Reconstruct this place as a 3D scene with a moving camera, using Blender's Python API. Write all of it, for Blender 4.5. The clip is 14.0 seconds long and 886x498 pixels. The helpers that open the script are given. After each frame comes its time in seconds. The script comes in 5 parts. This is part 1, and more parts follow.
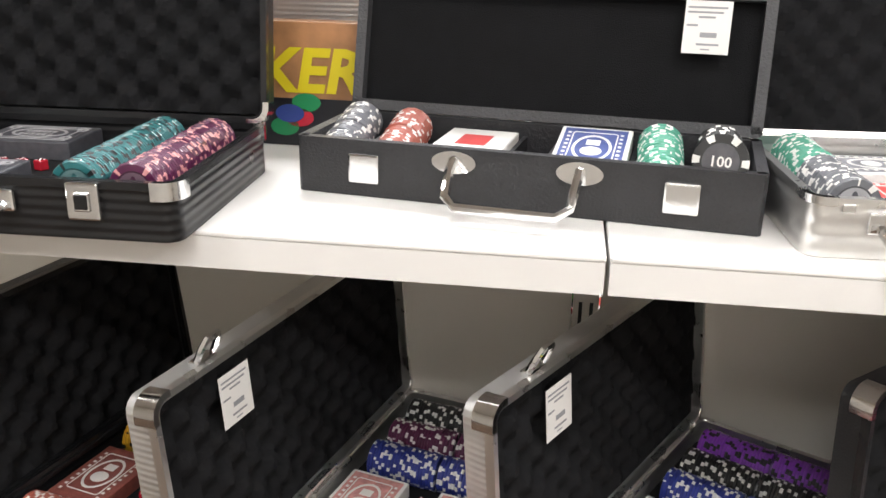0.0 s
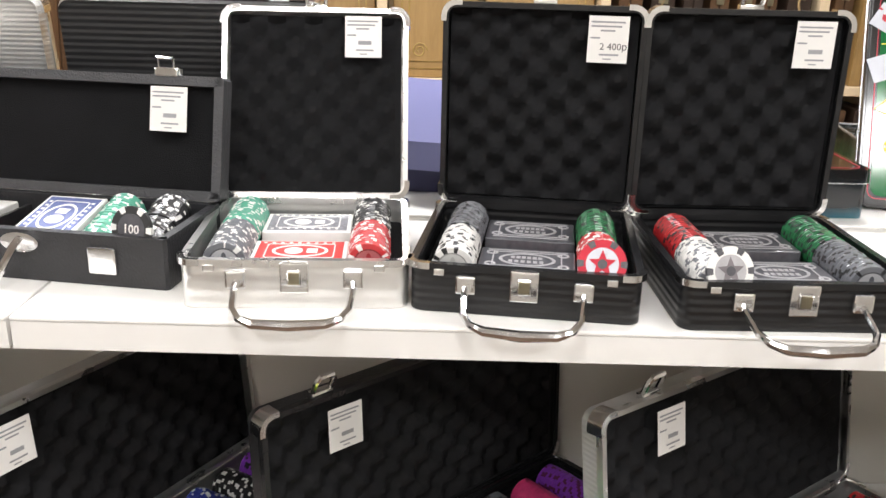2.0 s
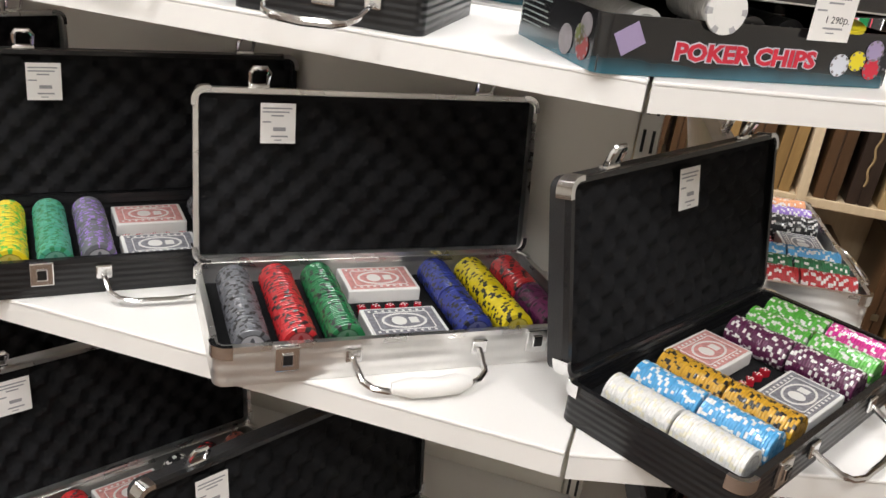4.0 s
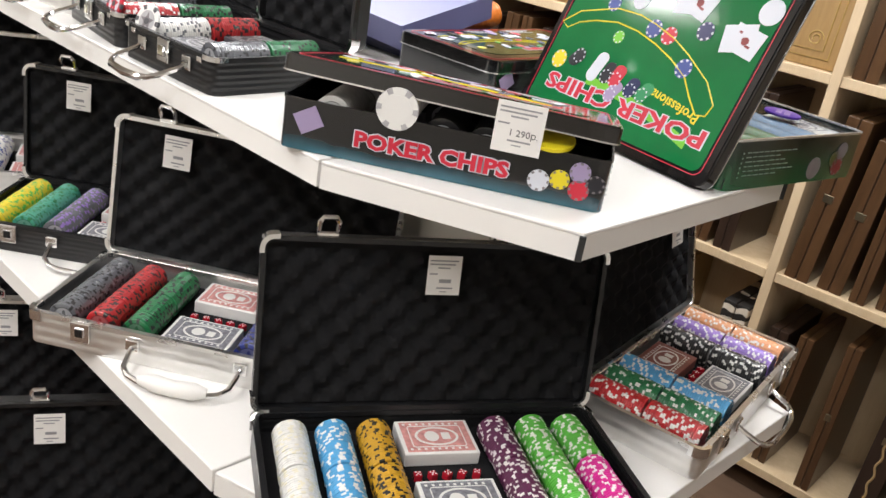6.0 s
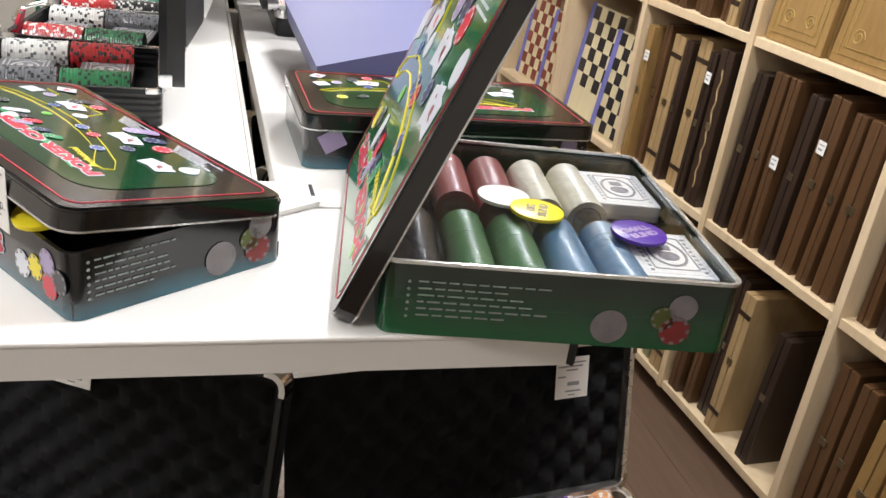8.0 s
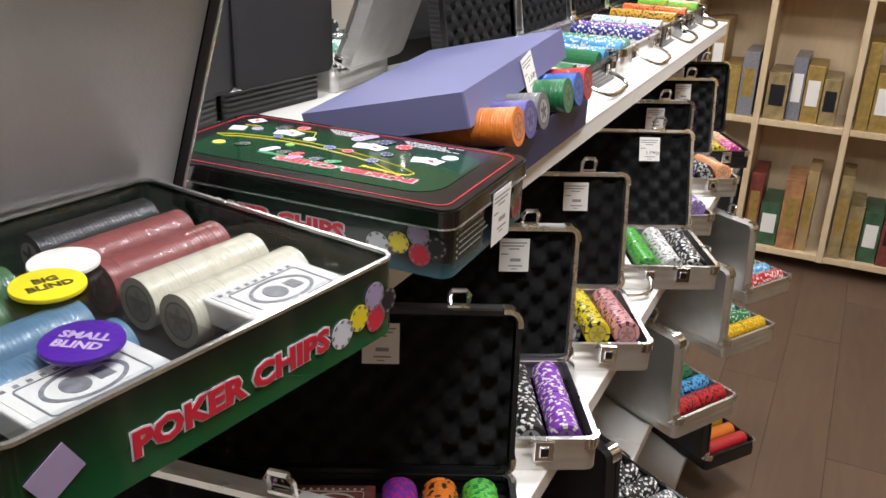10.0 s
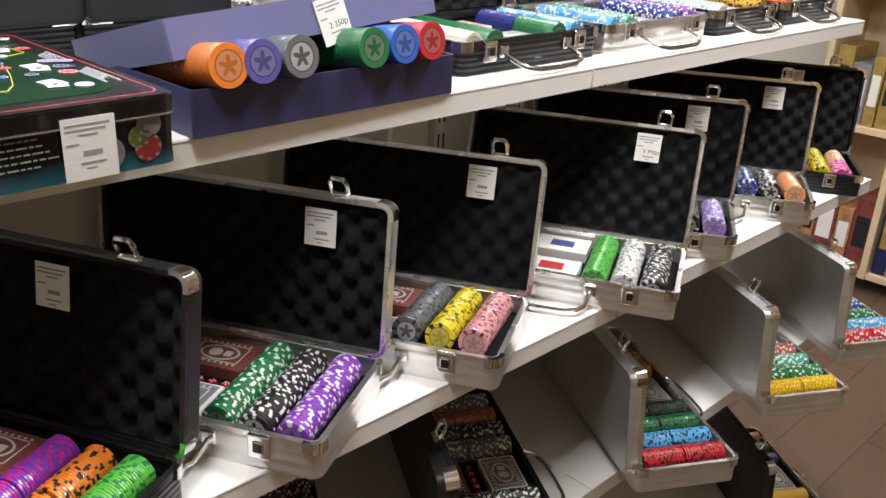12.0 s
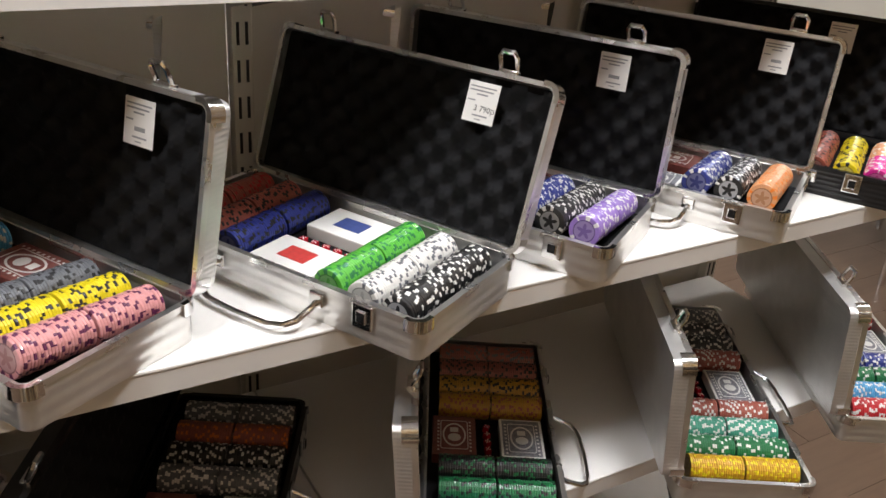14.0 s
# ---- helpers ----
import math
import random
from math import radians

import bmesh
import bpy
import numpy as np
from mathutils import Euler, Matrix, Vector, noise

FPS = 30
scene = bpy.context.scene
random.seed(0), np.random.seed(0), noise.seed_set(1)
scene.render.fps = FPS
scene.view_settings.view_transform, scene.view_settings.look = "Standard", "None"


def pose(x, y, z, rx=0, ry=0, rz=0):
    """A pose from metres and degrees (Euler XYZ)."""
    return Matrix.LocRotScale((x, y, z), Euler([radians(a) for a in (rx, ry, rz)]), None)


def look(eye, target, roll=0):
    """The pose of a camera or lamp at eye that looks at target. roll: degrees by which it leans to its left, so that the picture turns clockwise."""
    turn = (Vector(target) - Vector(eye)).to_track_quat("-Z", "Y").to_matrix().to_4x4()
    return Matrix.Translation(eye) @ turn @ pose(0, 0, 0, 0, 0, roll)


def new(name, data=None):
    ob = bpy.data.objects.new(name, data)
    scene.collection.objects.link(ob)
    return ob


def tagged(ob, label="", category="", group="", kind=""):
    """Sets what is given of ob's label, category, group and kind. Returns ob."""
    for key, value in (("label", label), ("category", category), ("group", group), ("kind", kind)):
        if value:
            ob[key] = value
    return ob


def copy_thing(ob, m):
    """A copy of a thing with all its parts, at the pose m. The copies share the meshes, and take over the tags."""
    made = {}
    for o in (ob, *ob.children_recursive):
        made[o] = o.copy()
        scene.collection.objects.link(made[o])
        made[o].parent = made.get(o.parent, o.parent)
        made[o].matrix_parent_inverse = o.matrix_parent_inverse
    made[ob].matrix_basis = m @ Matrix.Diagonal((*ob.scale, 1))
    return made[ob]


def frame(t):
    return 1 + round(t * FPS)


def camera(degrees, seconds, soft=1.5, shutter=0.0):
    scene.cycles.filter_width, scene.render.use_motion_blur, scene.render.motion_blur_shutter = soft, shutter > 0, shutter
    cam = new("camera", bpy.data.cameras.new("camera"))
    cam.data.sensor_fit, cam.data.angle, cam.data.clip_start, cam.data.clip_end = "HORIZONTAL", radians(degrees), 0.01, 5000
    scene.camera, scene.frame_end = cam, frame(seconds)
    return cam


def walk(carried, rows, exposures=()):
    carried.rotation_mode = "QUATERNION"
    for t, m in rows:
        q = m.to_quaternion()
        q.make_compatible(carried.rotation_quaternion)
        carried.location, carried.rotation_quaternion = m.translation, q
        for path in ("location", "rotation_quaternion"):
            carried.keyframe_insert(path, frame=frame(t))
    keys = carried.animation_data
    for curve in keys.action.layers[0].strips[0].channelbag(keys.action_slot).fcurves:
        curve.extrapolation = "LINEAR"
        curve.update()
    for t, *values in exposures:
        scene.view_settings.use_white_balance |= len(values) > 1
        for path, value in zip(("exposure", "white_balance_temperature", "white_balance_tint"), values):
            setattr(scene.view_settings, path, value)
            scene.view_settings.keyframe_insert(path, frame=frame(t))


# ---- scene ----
cam = camera(53.5, 14.0)
PATH = [
    (0, (-1.039, -0.908, 1.320), (-1.290, 0.954, 0.634), 1.1),
    (0.5, (-0.912, -0.947, 1.345), (-1.043, 0.930, 0.669), -0.3),
    (1, (-0.798, -0.977, 1.391), (-0.767, 0.913, 0.739), 0.2),
    (1.5, (-0.722, -0.986, 1.402), (-0.667, 0.909, 0.763), 2.0),
    (2, (-0.631, -0.992, 1.401), (-0.631, 0.904, 0.764), 1.5),
    (2.5, (-0.476, -1.030, 1.391), (-0.505, 0.849, 0.707), 3.6),
    (3, (-0.301, -1.104, 1.280), (-0.375, 0.781, 0.617), 5.5),
    (3.2, (-0.253, -1.126, 1.237), (-0.364, 0.751, 0.555), 5.9),
    (5.3, (0.541, -1.054, 1.323), (-0.532, 0.406, 0.477), 7.0),
    (5.5, (0.583, -0.992, 1.339), (-0.545, 0.442, 0.520), 7.0),
    (6, (0.657, -0.846, 1.380), (-0.559, 0.539, 0.605), 9.9),
    (6.5, (0.716, -0.684, 1.425), (-0.733, 0.500, 0.717), 9.2),
    (7, (0.812, -0.507, 1.427), (-0.829, 0.410, 0.744), 8.7),
    (7.5, (0.874, -0.320, 1.417), (-0.830, 0.433, 0.689), 8.5),
    (8, (0.805, -0.050, 1.436), (-0.934, 0.497, 0.613), 7.9),
    (8.5, (0.728, 0.177, 1.433), (-1.075, 0.444, 0.609), 6.9),
    (8.7, (0.707, 0.274, 1.426), (-1.117, 0.361, 0.611), 4.9),
    (10.8, (0.361, 0.896, 1.408), (-1.083, -0.257, 0.643), 4.5),
    (11, (0.328, 0.961, 1.408), (-1.047, -0.275, 0.647), 4.5),
    (11.5, (0.229, 1.068, 1.376), (-1.072, -0.255, 0.630), 2.4),
    (12, (0.066, 1.093, 1.343), (-1.252, -0.195, 0.567), 3.0),
    (12.5, (-0.095, 1.098, 1.306), (-1.400, -0.198, 0.522), 4.4),
    (13, (-0.267, 1.128, 1.287), (-1.457, -0.259, 0.475), 6.0),
    (13.5, (-0.469, 1.155, 1.267), (-1.484, -0.355, 0.438), 4.7),
    (14, (-0.639, 1.146, 1.242), (-1.584, -0.375, 0.350), 4.4),
]
walk(cam, [(t, look(eye, target, roll)) for t, eye, target, roll in PATH])
# ---- world and light ----
FLOOR = -0.20
world = bpy.data.worlds.new("world")
scene.world = world
world.use_nodes = True
world.node_tree.nodes["Background"].inputs[0].default_value = (1.0, 0.97, 0.93, 1)
world.node_tree.nodes["Background"].inputs[1].default_value = 0.05
# Lamps on the unseen ceiling, places assumed; the y = -2.0 pair is added fill.
LAMPS = [(-2.0, -1.0, 0.37), (-0.6, -1.0, 0.38), (0.9, -1.0, 0.48), (-1.3, -2.0, 0.72), (0.3, -2.0, 0.64), (-1.5, 0.75, 1.5), (0.1, 0.75, 1.02), (-3.3, 0.0, 0.5)]


LAMP_WATTS = 27.0


# ---- materials ----
def nodes_of(name):
    m = bpy.data.materials.new(name)
    m.use_nodes = True
    nt = m.node_tree
    return m, nt, nt.nodes["Principled BSDF"]


def node(nt, kind, **values):
    n = nt.nodes.new(kind)
    for key, value in values.items():
        if key in n.inputs:
            n.inputs[key].default_value = value
    return n


def rgb(c):
    return (c[0], c[1], c[2], 1.0)


def math_node(nt, op, a, b=None, c=None):
    n = nt.nodes.new("ShaderNodeMath")
    n.operation = op
    for k, v in enumerate((a, b, c)):
        if v is None:
            continue
        if isinstance(v, (int, float)):
            n.inputs[k].default_value = v
        else:
            nt.links.new(v, n.inputs[k])
    return n.outputs[0]


def mix(nt, f, a, b):
    n = nt.nodes.new("ShaderNodeMix")
    n.data_type = "RGBA"
    for k, v in ((0, f), (6, a), (7, b)):
        if isinstance(v, (int, float, tuple)):
            n.inputs[k].default_value = v if k == 0 else rgb(v)
        else:
            nt.links.new(v, n.inputs[k])
    return n.outputs[2]


def plain(name, color, rough=0.5, metal=0.0, vary=0.12, scale=18.0, bump=0.15, fine=220.0, coat=0.0, distance=0.002, spec=0.5):
    """Colour with stains at one scale and grain at another."""
    m, nt, b = nodes_of(name)
    tc = nt.nodes.new("ShaderNodeTexCoord")
    big = node(nt, "ShaderNodeTexNoise", Scale=scale, Detail=4.0)
    small = node(nt, "ShaderNodeTexNoise", Scale=fine, Detail=2.0)
    for n in (big, small):
        nt.links.new(tc.outputs["Object"], n.inputs["Vector"])
    dark = tuple(max(0.0, v * (1 - vary * 1.6)) for v in color)
    light = tuple(min(1.0, v * (1 + vary)) for v in color)
    col = mix(nt, big.outputs["Fac"], dark, light)
    nt.links.new(col, b.inputs["Base Color"])
    r = math_node(nt, "MULTIPLY_ADD", big.outputs["Fac"], 0.25 * rough, rough * 0.87)
    nt.links.new(r, b.inputs["Roughness"])
    b.inputs["Metallic"].default_value = metal
    b.inputs["Specular IOR Level"].default_value = spec
    b.inputs["Coat Weight"].default_value = coat
    b.inputs["Coat Roughness"].default_value = 0.06
    if bump:
        bp = node(nt, "ShaderNodeBump", Strength=bump, Distance=distance)
        nt.links.new(small.outputs["Fac"], bp.inputs["Height"])
        nt.links.new(bp.outputs["Normal"], b.inputs["Normal"])
    return m


def ribbed(name, color, rough, metal, axis="Z", pitch=0.0035, depth=0.0006):
    """Fluted sheet: fine parallel ridges along the case."""
    m, nt, b = nodes_of(name)
    tc = nt.nodes.new("ShaderNodeTexCoord")
    sep = nt.nodes.new("ShaderNodeSeparateXYZ")
    nt.links.new(tc.outputs["Object"], sep.inputs[0])
    wave = math_node(nt, "SINE", math_node(nt, "MULTIPLY", sep.outputs[axis], 2 * math.pi / pitch))
    big = node(nt, "ShaderNodeTexNoise", Scale=25.0, Detail=3.0)
    nt.links.new(tc.outputs["Object"], big.inputs["Vector"])
    nt.links.new(mix(nt, big.outputs["Fac"], tuple(v * 0.8 for v in color), tuple(min(1, v * 1.12) for v in color)), b.inputs["Base Color"])
    b.inputs["Metallic"].default_value = metal
    nt.links.new(math_node(nt, "MULTIPLY_ADD", big.outputs["Fac"], 0.12, rough - 0.06), b.inputs["Roughness"])
    bp = node(nt, "ShaderNodeBump", Strength=0.35, Distance=depth)
    nt.links.new(wave, bp.inputs["Height"])
    nt.links.new(bp.outputs["Normal"], b.inputs["Normal"])
    return m


def wood(name, dark, light, rough=0.55, scale=1.0):
    m, nt, b = nodes_of(name)
    tc = nt.nodes.new("ShaderNodeTexCoord")
    info = nt.nodes.new("ShaderNodeObjectInfo")
    mp = nt.nodes.new("ShaderNodeMapping")
    mp.inputs["Scale"].default_value = (14 * scale, 14 * scale, 1.6 * scale)
    add = nt.nodes.new("ShaderNodeVectorMath")
    add.operation = "ADD"
    nt.links.new(tc.outputs["Object"], add.inputs[0])
    nt.links.new(info.outputs["Random"], add.inputs[1])
    nt.links.new(add.outputs[0], mp.inputs[0])
    grain = node(nt, "ShaderNodeTexNoise", Scale=3.0, Detail=6.0, Distortion=1.4)
    fine = node(nt, "ShaderNodeTexNoise", Scale=24.0, Detail=3.0)
    nt.links.new(mp.outputs[0], grain.inputs["Vector"])
    nt.links.new(mp.outputs[0], fine.inputs["Vector"])
    f = math_node(nt, "MULTIPLY_ADD", fine.outputs["Fac"], 0.3, math_node(nt, "MULTIPLY", grain.outputs["Fac"], 0.8))
    f = math_node(nt, "ADD", f, math_node(nt, "MULTIPLY_ADD", info.outputs["Random"], 0.3, -0.15))
    nt.links.new(mix(nt, f, dark, light), b.inputs["Base Color"])
    b.inputs["Roughness"].default_value = rough
    bp = node(nt, "ShaderNodeBump", Strength=0.15, Distance=0.002)
    nt.links.new(grain.outputs["Fac"], bp.inputs["Height"])
    nt.links.new(bp.outputs["Normal"], b.inputs["Normal"])
    return m


def chip_material(name, base, spot, face, k=5, cut=0.1):
    """Clay chips in a roll: edge spots turned at random from chip to chip, a printed face on the ends."""
    m, nt, b = nodes_of(name)
    tc = nt.nodes.new("ShaderNodeTexCoord")
    sep = nt.nodes.new("ShaderNodeSeparateXYZ")
    nt.links.new(tc.outputs["Object"], sep.inputs[0])
    geo = nt.nodes.new("ShaderNodeAttribute")
    geo.attribute_name = "turn"
    ang = math_node(nt, "ARCTAN2", sep.outputs["Z"], sep.outputs["X"])
    ang = math_node(nt, "MULTIPLY_ADD", geo.outputs["Fac"], 6.283, ang)
    wave = math_node(nt, "SINE", math_node(nt, "MULTIPLY", ang, float(k)))
    wave = math_node(nt, "ADD", wave, math_node(nt, "MULTIPLY", math_node(nt, "SINE", math_node(nt, "MULTIPLY", ang, 2.0)), 0.5))
    on = math_node(nt, "GREATER_THAN", wave, cut)
    rad = math_node(nt, "SQRT", math_node(nt, "ADD", math_node(nt, "POWER", math_node(nt, "ABSOLUTE", sep.outputs["X"]), 2.0),
                                          math_node(nt, "POWER", math_node(nt, "ABSOLUTE", sep.outputs["Z"]), 2.0)))
    inner = math_node(nt, "LESS_THAN", rad, 0.0138)
    ring = math_node(nt, "LESS_THAN", rad, 0.0125)
    star = math_node(nt, "SINE", math_node(nt, "MULTIPLY", math_node(nt, "ARCTAN2", sep.outputs["Z"], sep.outputs["X"]), 5.0))
    mark = math_node(nt, "LESS_THAN", rad, math_node(nt, "MULTIPLY_ADD", star, 0.003, 0.0068))
    noise_n = node(nt, "ShaderNodeTexNoise", Scale=160.0, Detail=2.0)
    nt.links.new(tc.outputs["Object"], noise_n.inputs["Vector"])
    base_c = mix(nt, noise_n.outputs["Fac"], tuple(v * 0.72 for v in base), tuple(min(1, v * 1.15) for v in base))
    col = mix(nt, on, base_c, spot)
    col = mix(nt, inner, col, tuple(v * 0.35 for v in base))
    col = mix(nt, ring, col, face)
    col = mix(nt, mark, col, tuple(v * 0.5 for v in base))
    nt.links.new(col, b.inputs["Base Color"])
    b.inputs["Roughness"].default_value = 0.42
    b.inputs["Coat Weight"].default_value = 0.9
    b.inputs["Coat Roughness"].default_value = 0.1
    wrap = node(nt, "ShaderNodeTexNoise", Scale=55.0, Detail=3.0, Distortion=1.5)
    nt.links.new(tc.outputs["Object"], wrap.inputs["Vector"])
    bp = node(nt, "ShaderNodeBump", Strength=0.6, Distance=0.0025)
    nt.links.new(wrap.outputs["Fac"], bp.inputs["Height"])
    nt.links.new(bp.outputs["Normal"], b.inputs["Coat Normal"])
    return m


def print_gradient(name, low, high, z0, z1, rough=0.22):
    """Printed tin: one ink running into another up the side."""
    m, nt, b = nodes_of(name)
    tc = nt.nodes.new("ShaderNodeTexCoord")
    sep = nt.nodes.new("ShaderNodeSeparateXYZ")
    nt.links.new(tc.outputs["Object"], sep.inputs[0])
    n = node(nt, "ShaderNodeTexNoise", Scale=14.0, Detail=3.0)
    nt.links.new(tc.outputs["Object"], n.inputs["Vector"])
    mr = node(nt, "ShaderNodeMapRange")
    mr.inputs["From Min"].default_value, mr.inputs["From Max"].default_value = z0, z1
    nt.links.new(math_node(nt, "MULTIPLY_ADD", n.outputs["Fac"], 0.02, sep.outputs["Z"]), mr.inputs["Value"])
    nt.links.new(mix(nt, mr.outputs[0], low, high), b.inputs["Base Color"])
    nt.links.new(math_node(nt, "MULTIPLY_ADD", n.outputs["Fac"], 0.1, rough - 0.05), b.inputs["Roughness"])
    b.inputs["Coat Weight"].default_value = 0.5
    b.inputs["Coat Roughness"].default_value = 0.08
    return m


def clear(name, tint=(0.95, 0.96, 0.97), rough=0.06, amount=0.93):
    m, nt, b = nodes_of(name)
    nt.nodes.remove(b)
    tr = nt.nodes.new("ShaderNodeBsdfTransparent")
    tr.inputs[0].default_value = rgb(tint)
    gl = nt.nodes.new("ShaderNodeBsdfGlossy")
    gl.inputs["Roughness"].default_value = rough
    n = node(nt, "ShaderNodeTexNoise", Scale=30.0, Detail=2.0)
    tc = nt.nodes.new("ShaderNodeTexCoord")
    nt.links.new(tc.outputs["Object"], n.inputs["Vector"])
    bp = node(nt, "ShaderNodeBump", Strength=0.3, Distance=0.003)
    nt.links.new(n.outputs["Fac"], bp.inputs["Height"])
    nt.links.new(bp.outputs["Normal"], gl.inputs["Normal"])
    mx = nt.nodes.new("ShaderNodeMixShader")
    mx.inputs[0].default_value = 1 - amount
    nt.links.new(tr.outputs[0], mx.inputs[1])
    nt.links.new(gl.outputs[0], mx.inputs[2])
    nt.links.new(mx.outputs[0], nt.nodes["Material Output"].inputs[0])
    return m


WHITE = plain("white_enamel", (0.80, 0.78, 0.75), 0.35, vary=0.03, scale=5, bump=0.05)
PANEL = plain("shelf_back_panel", (0.66, 0.63, 0.57), 0.5, vary=0.06, scale=4, bump=0.05)
# Near-black that stands for the shade inside open slots and gaps.
SLOT_SHADE = plain("slot_shade", (0.02, 0.02, 0.02), 0.8, vary=0.1)
ALU = ribbed("fluted_aluminium", (0.80, 0.79, 0.77), 0.3, 0.85, "Z", 0.014, 0.0006)
ALU_LID = ribbed("fluted_aluminium_lid", (0.78, 0.78, 0.77), 0.38, 0.8, "Z", 0.0055, 0.0004)
ALU_RIM = plain("brushed_aluminium", (0.82, 0.81, 0.79), 0.28, 0.95, vary=0.06, scale=30, bump=0.08)
BLACK = ribbed("fluted_black", (0.016, 0.016, 0.017), 0.3, 0.2, "Z", 0.0075, 0.0007)
BLACK_LID = plain("black_lid_sheet", (0.017, 0.017, 0.018), 0.42, 0.0, vary=0.25, bump=0.3, fine=500)
BLACK_RIB = ribbed("ribbed_black_lid_sheet", (0.017, 0.017, 0.018), 0.42, 0.0, "Z", 0.0075, 0.0009)
BLACK_RIM = plain("black_rim", (0.02, 0.02, 0.021), 0.25, 0.3, vary=0.2, bump=0.05)
CHROME = plain("chrome", (0.80, 0.80, 0.80), 0.13, 1.0, vary=0.06, scale=60, bump=0.04)
BRASS = plain("aged_brass", (0.34, 0.31, 0.22), 0.3, 1.0, vary=0.15, scale=80, bump=0.05)
FOAM = plain("black_foam", (0.0128, 0.0128, 0.0138), 0.95, vary=0.25, scale=60, bump=0.5, fine=900, spec=0.15)
FELT = plain("black_felt", (0.011, 0.011, 0.0118), 0.95, vary=0.25, scale=40, bump=0.4, fine=900, spec=0.1)
LEATHER = plain("black_leatherette", (0.022, 0.022, 0.024), 0.42, vary=0.2, scale=30, bump=0.5, fine=400)
LEATHER_EDGE = plain("grey_leatherette_edge", (0.055, 0.055, 0.058), 0.5, vary=0.2, scale=30, bump=0.5, fine=400)
PAPER = plain("price_paper", (0.78, 0.76, 0.73), 0.6, vary=0.04, scale=20, bump=0.1)
INK = plain("grey_ink", (0.30, 0.30, 0.31), 0.7, vary=0.2)
INK_BLACK = plain("black_ink", (0.03, 0.03, 0.03), 0.6, vary=0.1)
CARD_WHITE = plain("card_white", (0.78, 0.77, 0.74), 0.4, vary=0.04, bump=0.05, coat=0.4)
CARD_RED = plain("card_red", (0.60, 0.06, 0.055), 0.4, vary=0.3, scale=130, bump=0.05, coat=0.4)
CARD_PINK = plain("card_pink", (0.66, 0.30, 0.28), 0.4, vary=0.4, scale=160, bump=0.05, coat=0.4)
CARD_GREY = plain("card_grey", (0.24, 0.24, 0.27), 0.4, vary=0.6, scale=170, bump=0.05, coat=0.4)
CARD_BLUE = plain("card_blue", (0.06, 0.09, 0.28), 0.4, vary=0.3, scale=130, bump=0.05, coat=0.4)
CARD_BROWN = plain("card_brown", (0.25, 0.075, 0.06), 0.4, vary=0.35, scale=150, bump=0.05, coat=0.4)
DICE = plain("red_dice", (0.45, 0.015, 0.03), 0.15, vary=0.2, bump=0.0, coat=0.6)
PIP = plain("white_pip", (0.8, 0.8, 0.8), 0.5, vary=0.02)
TIN_BLACK = print_gradient("black_printed_tin", (0.025, 0.13, 0.18), (0.006, 0.006, 0.007), 0.006, 0.026)
TIN_GREEN = print_gradient("green_printed_tin", (0.005, 0.10, 0.03), (0.004, 0.012, 0.007), 0.004, 0.062)
TIN_INSIDE = plain("grey_tin_inside", (0.42, 0.42, 0.43), 0.4, 0.3, vary=0.06)
TIN_LID = plain("black_lid_print", (0.008, 0.007, 0.007), 0.18, vary=0.2, bump=0.02, coat=0.6)
TIN_EDGE = plain("bare_tin_edge", (0.75, 0.75, 0.74), 0.25, 0.9, vary=0.05)
SMALL_PRINT = plain("small_print_ink", (0.26, 0.30, 0.28), 0.4, vary=0.3, scale=300, bump=0)
BAIZE_DARK = plain("dark_baize_print", (0.005, 0.05, 0.018), 0.12, vary=0.35, scale=12, bump=0.02, coat=0.6)
FELT_PRINT = plain("green_baize_print", (0.010, 0.165, 0.048), 0.1, vary=0.25, scale=9, bump=0.02, coat=0.6)
RED_PRINT = plain("red_print", (0.55, 0.02, 0.045), 0.35, vary=0.1, bump=0)
WHITE_PRINT = plain("white_print", (0.60, 0.62, 0.68), 0.35, vary=0.05, bump=0)
YELLOW_PRINT = plain("yellow_print", (0.75, 0.62, 0.02), 0.35, vary=0.1, bump=0)
BLUE_PRINT = plain("blue_print", (0.04, 0.07, 0.28), 0.35, vary=0.2, bump=0)
PALE_PRINT = plain("pale_print", (0.34, 0.27, 0.44), 0.35, vary=0.1, bump=0)
GREEN_PRINT = plain("green_print", (0.02, 0.25, 0.09), 0.35, vary=0.1, bump=0)
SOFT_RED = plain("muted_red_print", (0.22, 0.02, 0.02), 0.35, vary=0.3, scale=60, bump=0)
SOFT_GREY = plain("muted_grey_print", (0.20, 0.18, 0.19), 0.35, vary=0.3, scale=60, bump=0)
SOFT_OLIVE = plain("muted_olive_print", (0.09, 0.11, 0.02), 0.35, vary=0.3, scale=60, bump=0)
LIME_PRINT = plain("lime_print", (0.16, 0.50, 0.03), 0.3, vary=0.2, scale=20, bump=0)
NAVY_PRINT = plain("navy_print", (0.015, 0.02, 0.09), 0.3, vary=0.3, scale=60, bump=0)
CREAM_SQUARE = wood("cream_maple", (0.50, 0.42, 0.24), (0.68, 0.59, 0.38), 0.35)
BLUE_STRIP = plain("blue_cloth_strip", (0.16, 0.16, 0.42), 0.7, vary=0.2)
CASINO_GREY = plain("charcoal_card", (0.085, 0.085, 0.095), 0.35, vary=0.35, scale=150, bump=0.05, coat=0.5)
CASINO_LINE = plain("silver_grey_print", (0.42, 0.41, 0.42), 0.35, vary=0.2, scale=120, bump=0)
DARK_PRINT = plain("dark_print", (0.015, 0.015, 0.02), 0.3, vary=0.2, bump=0)
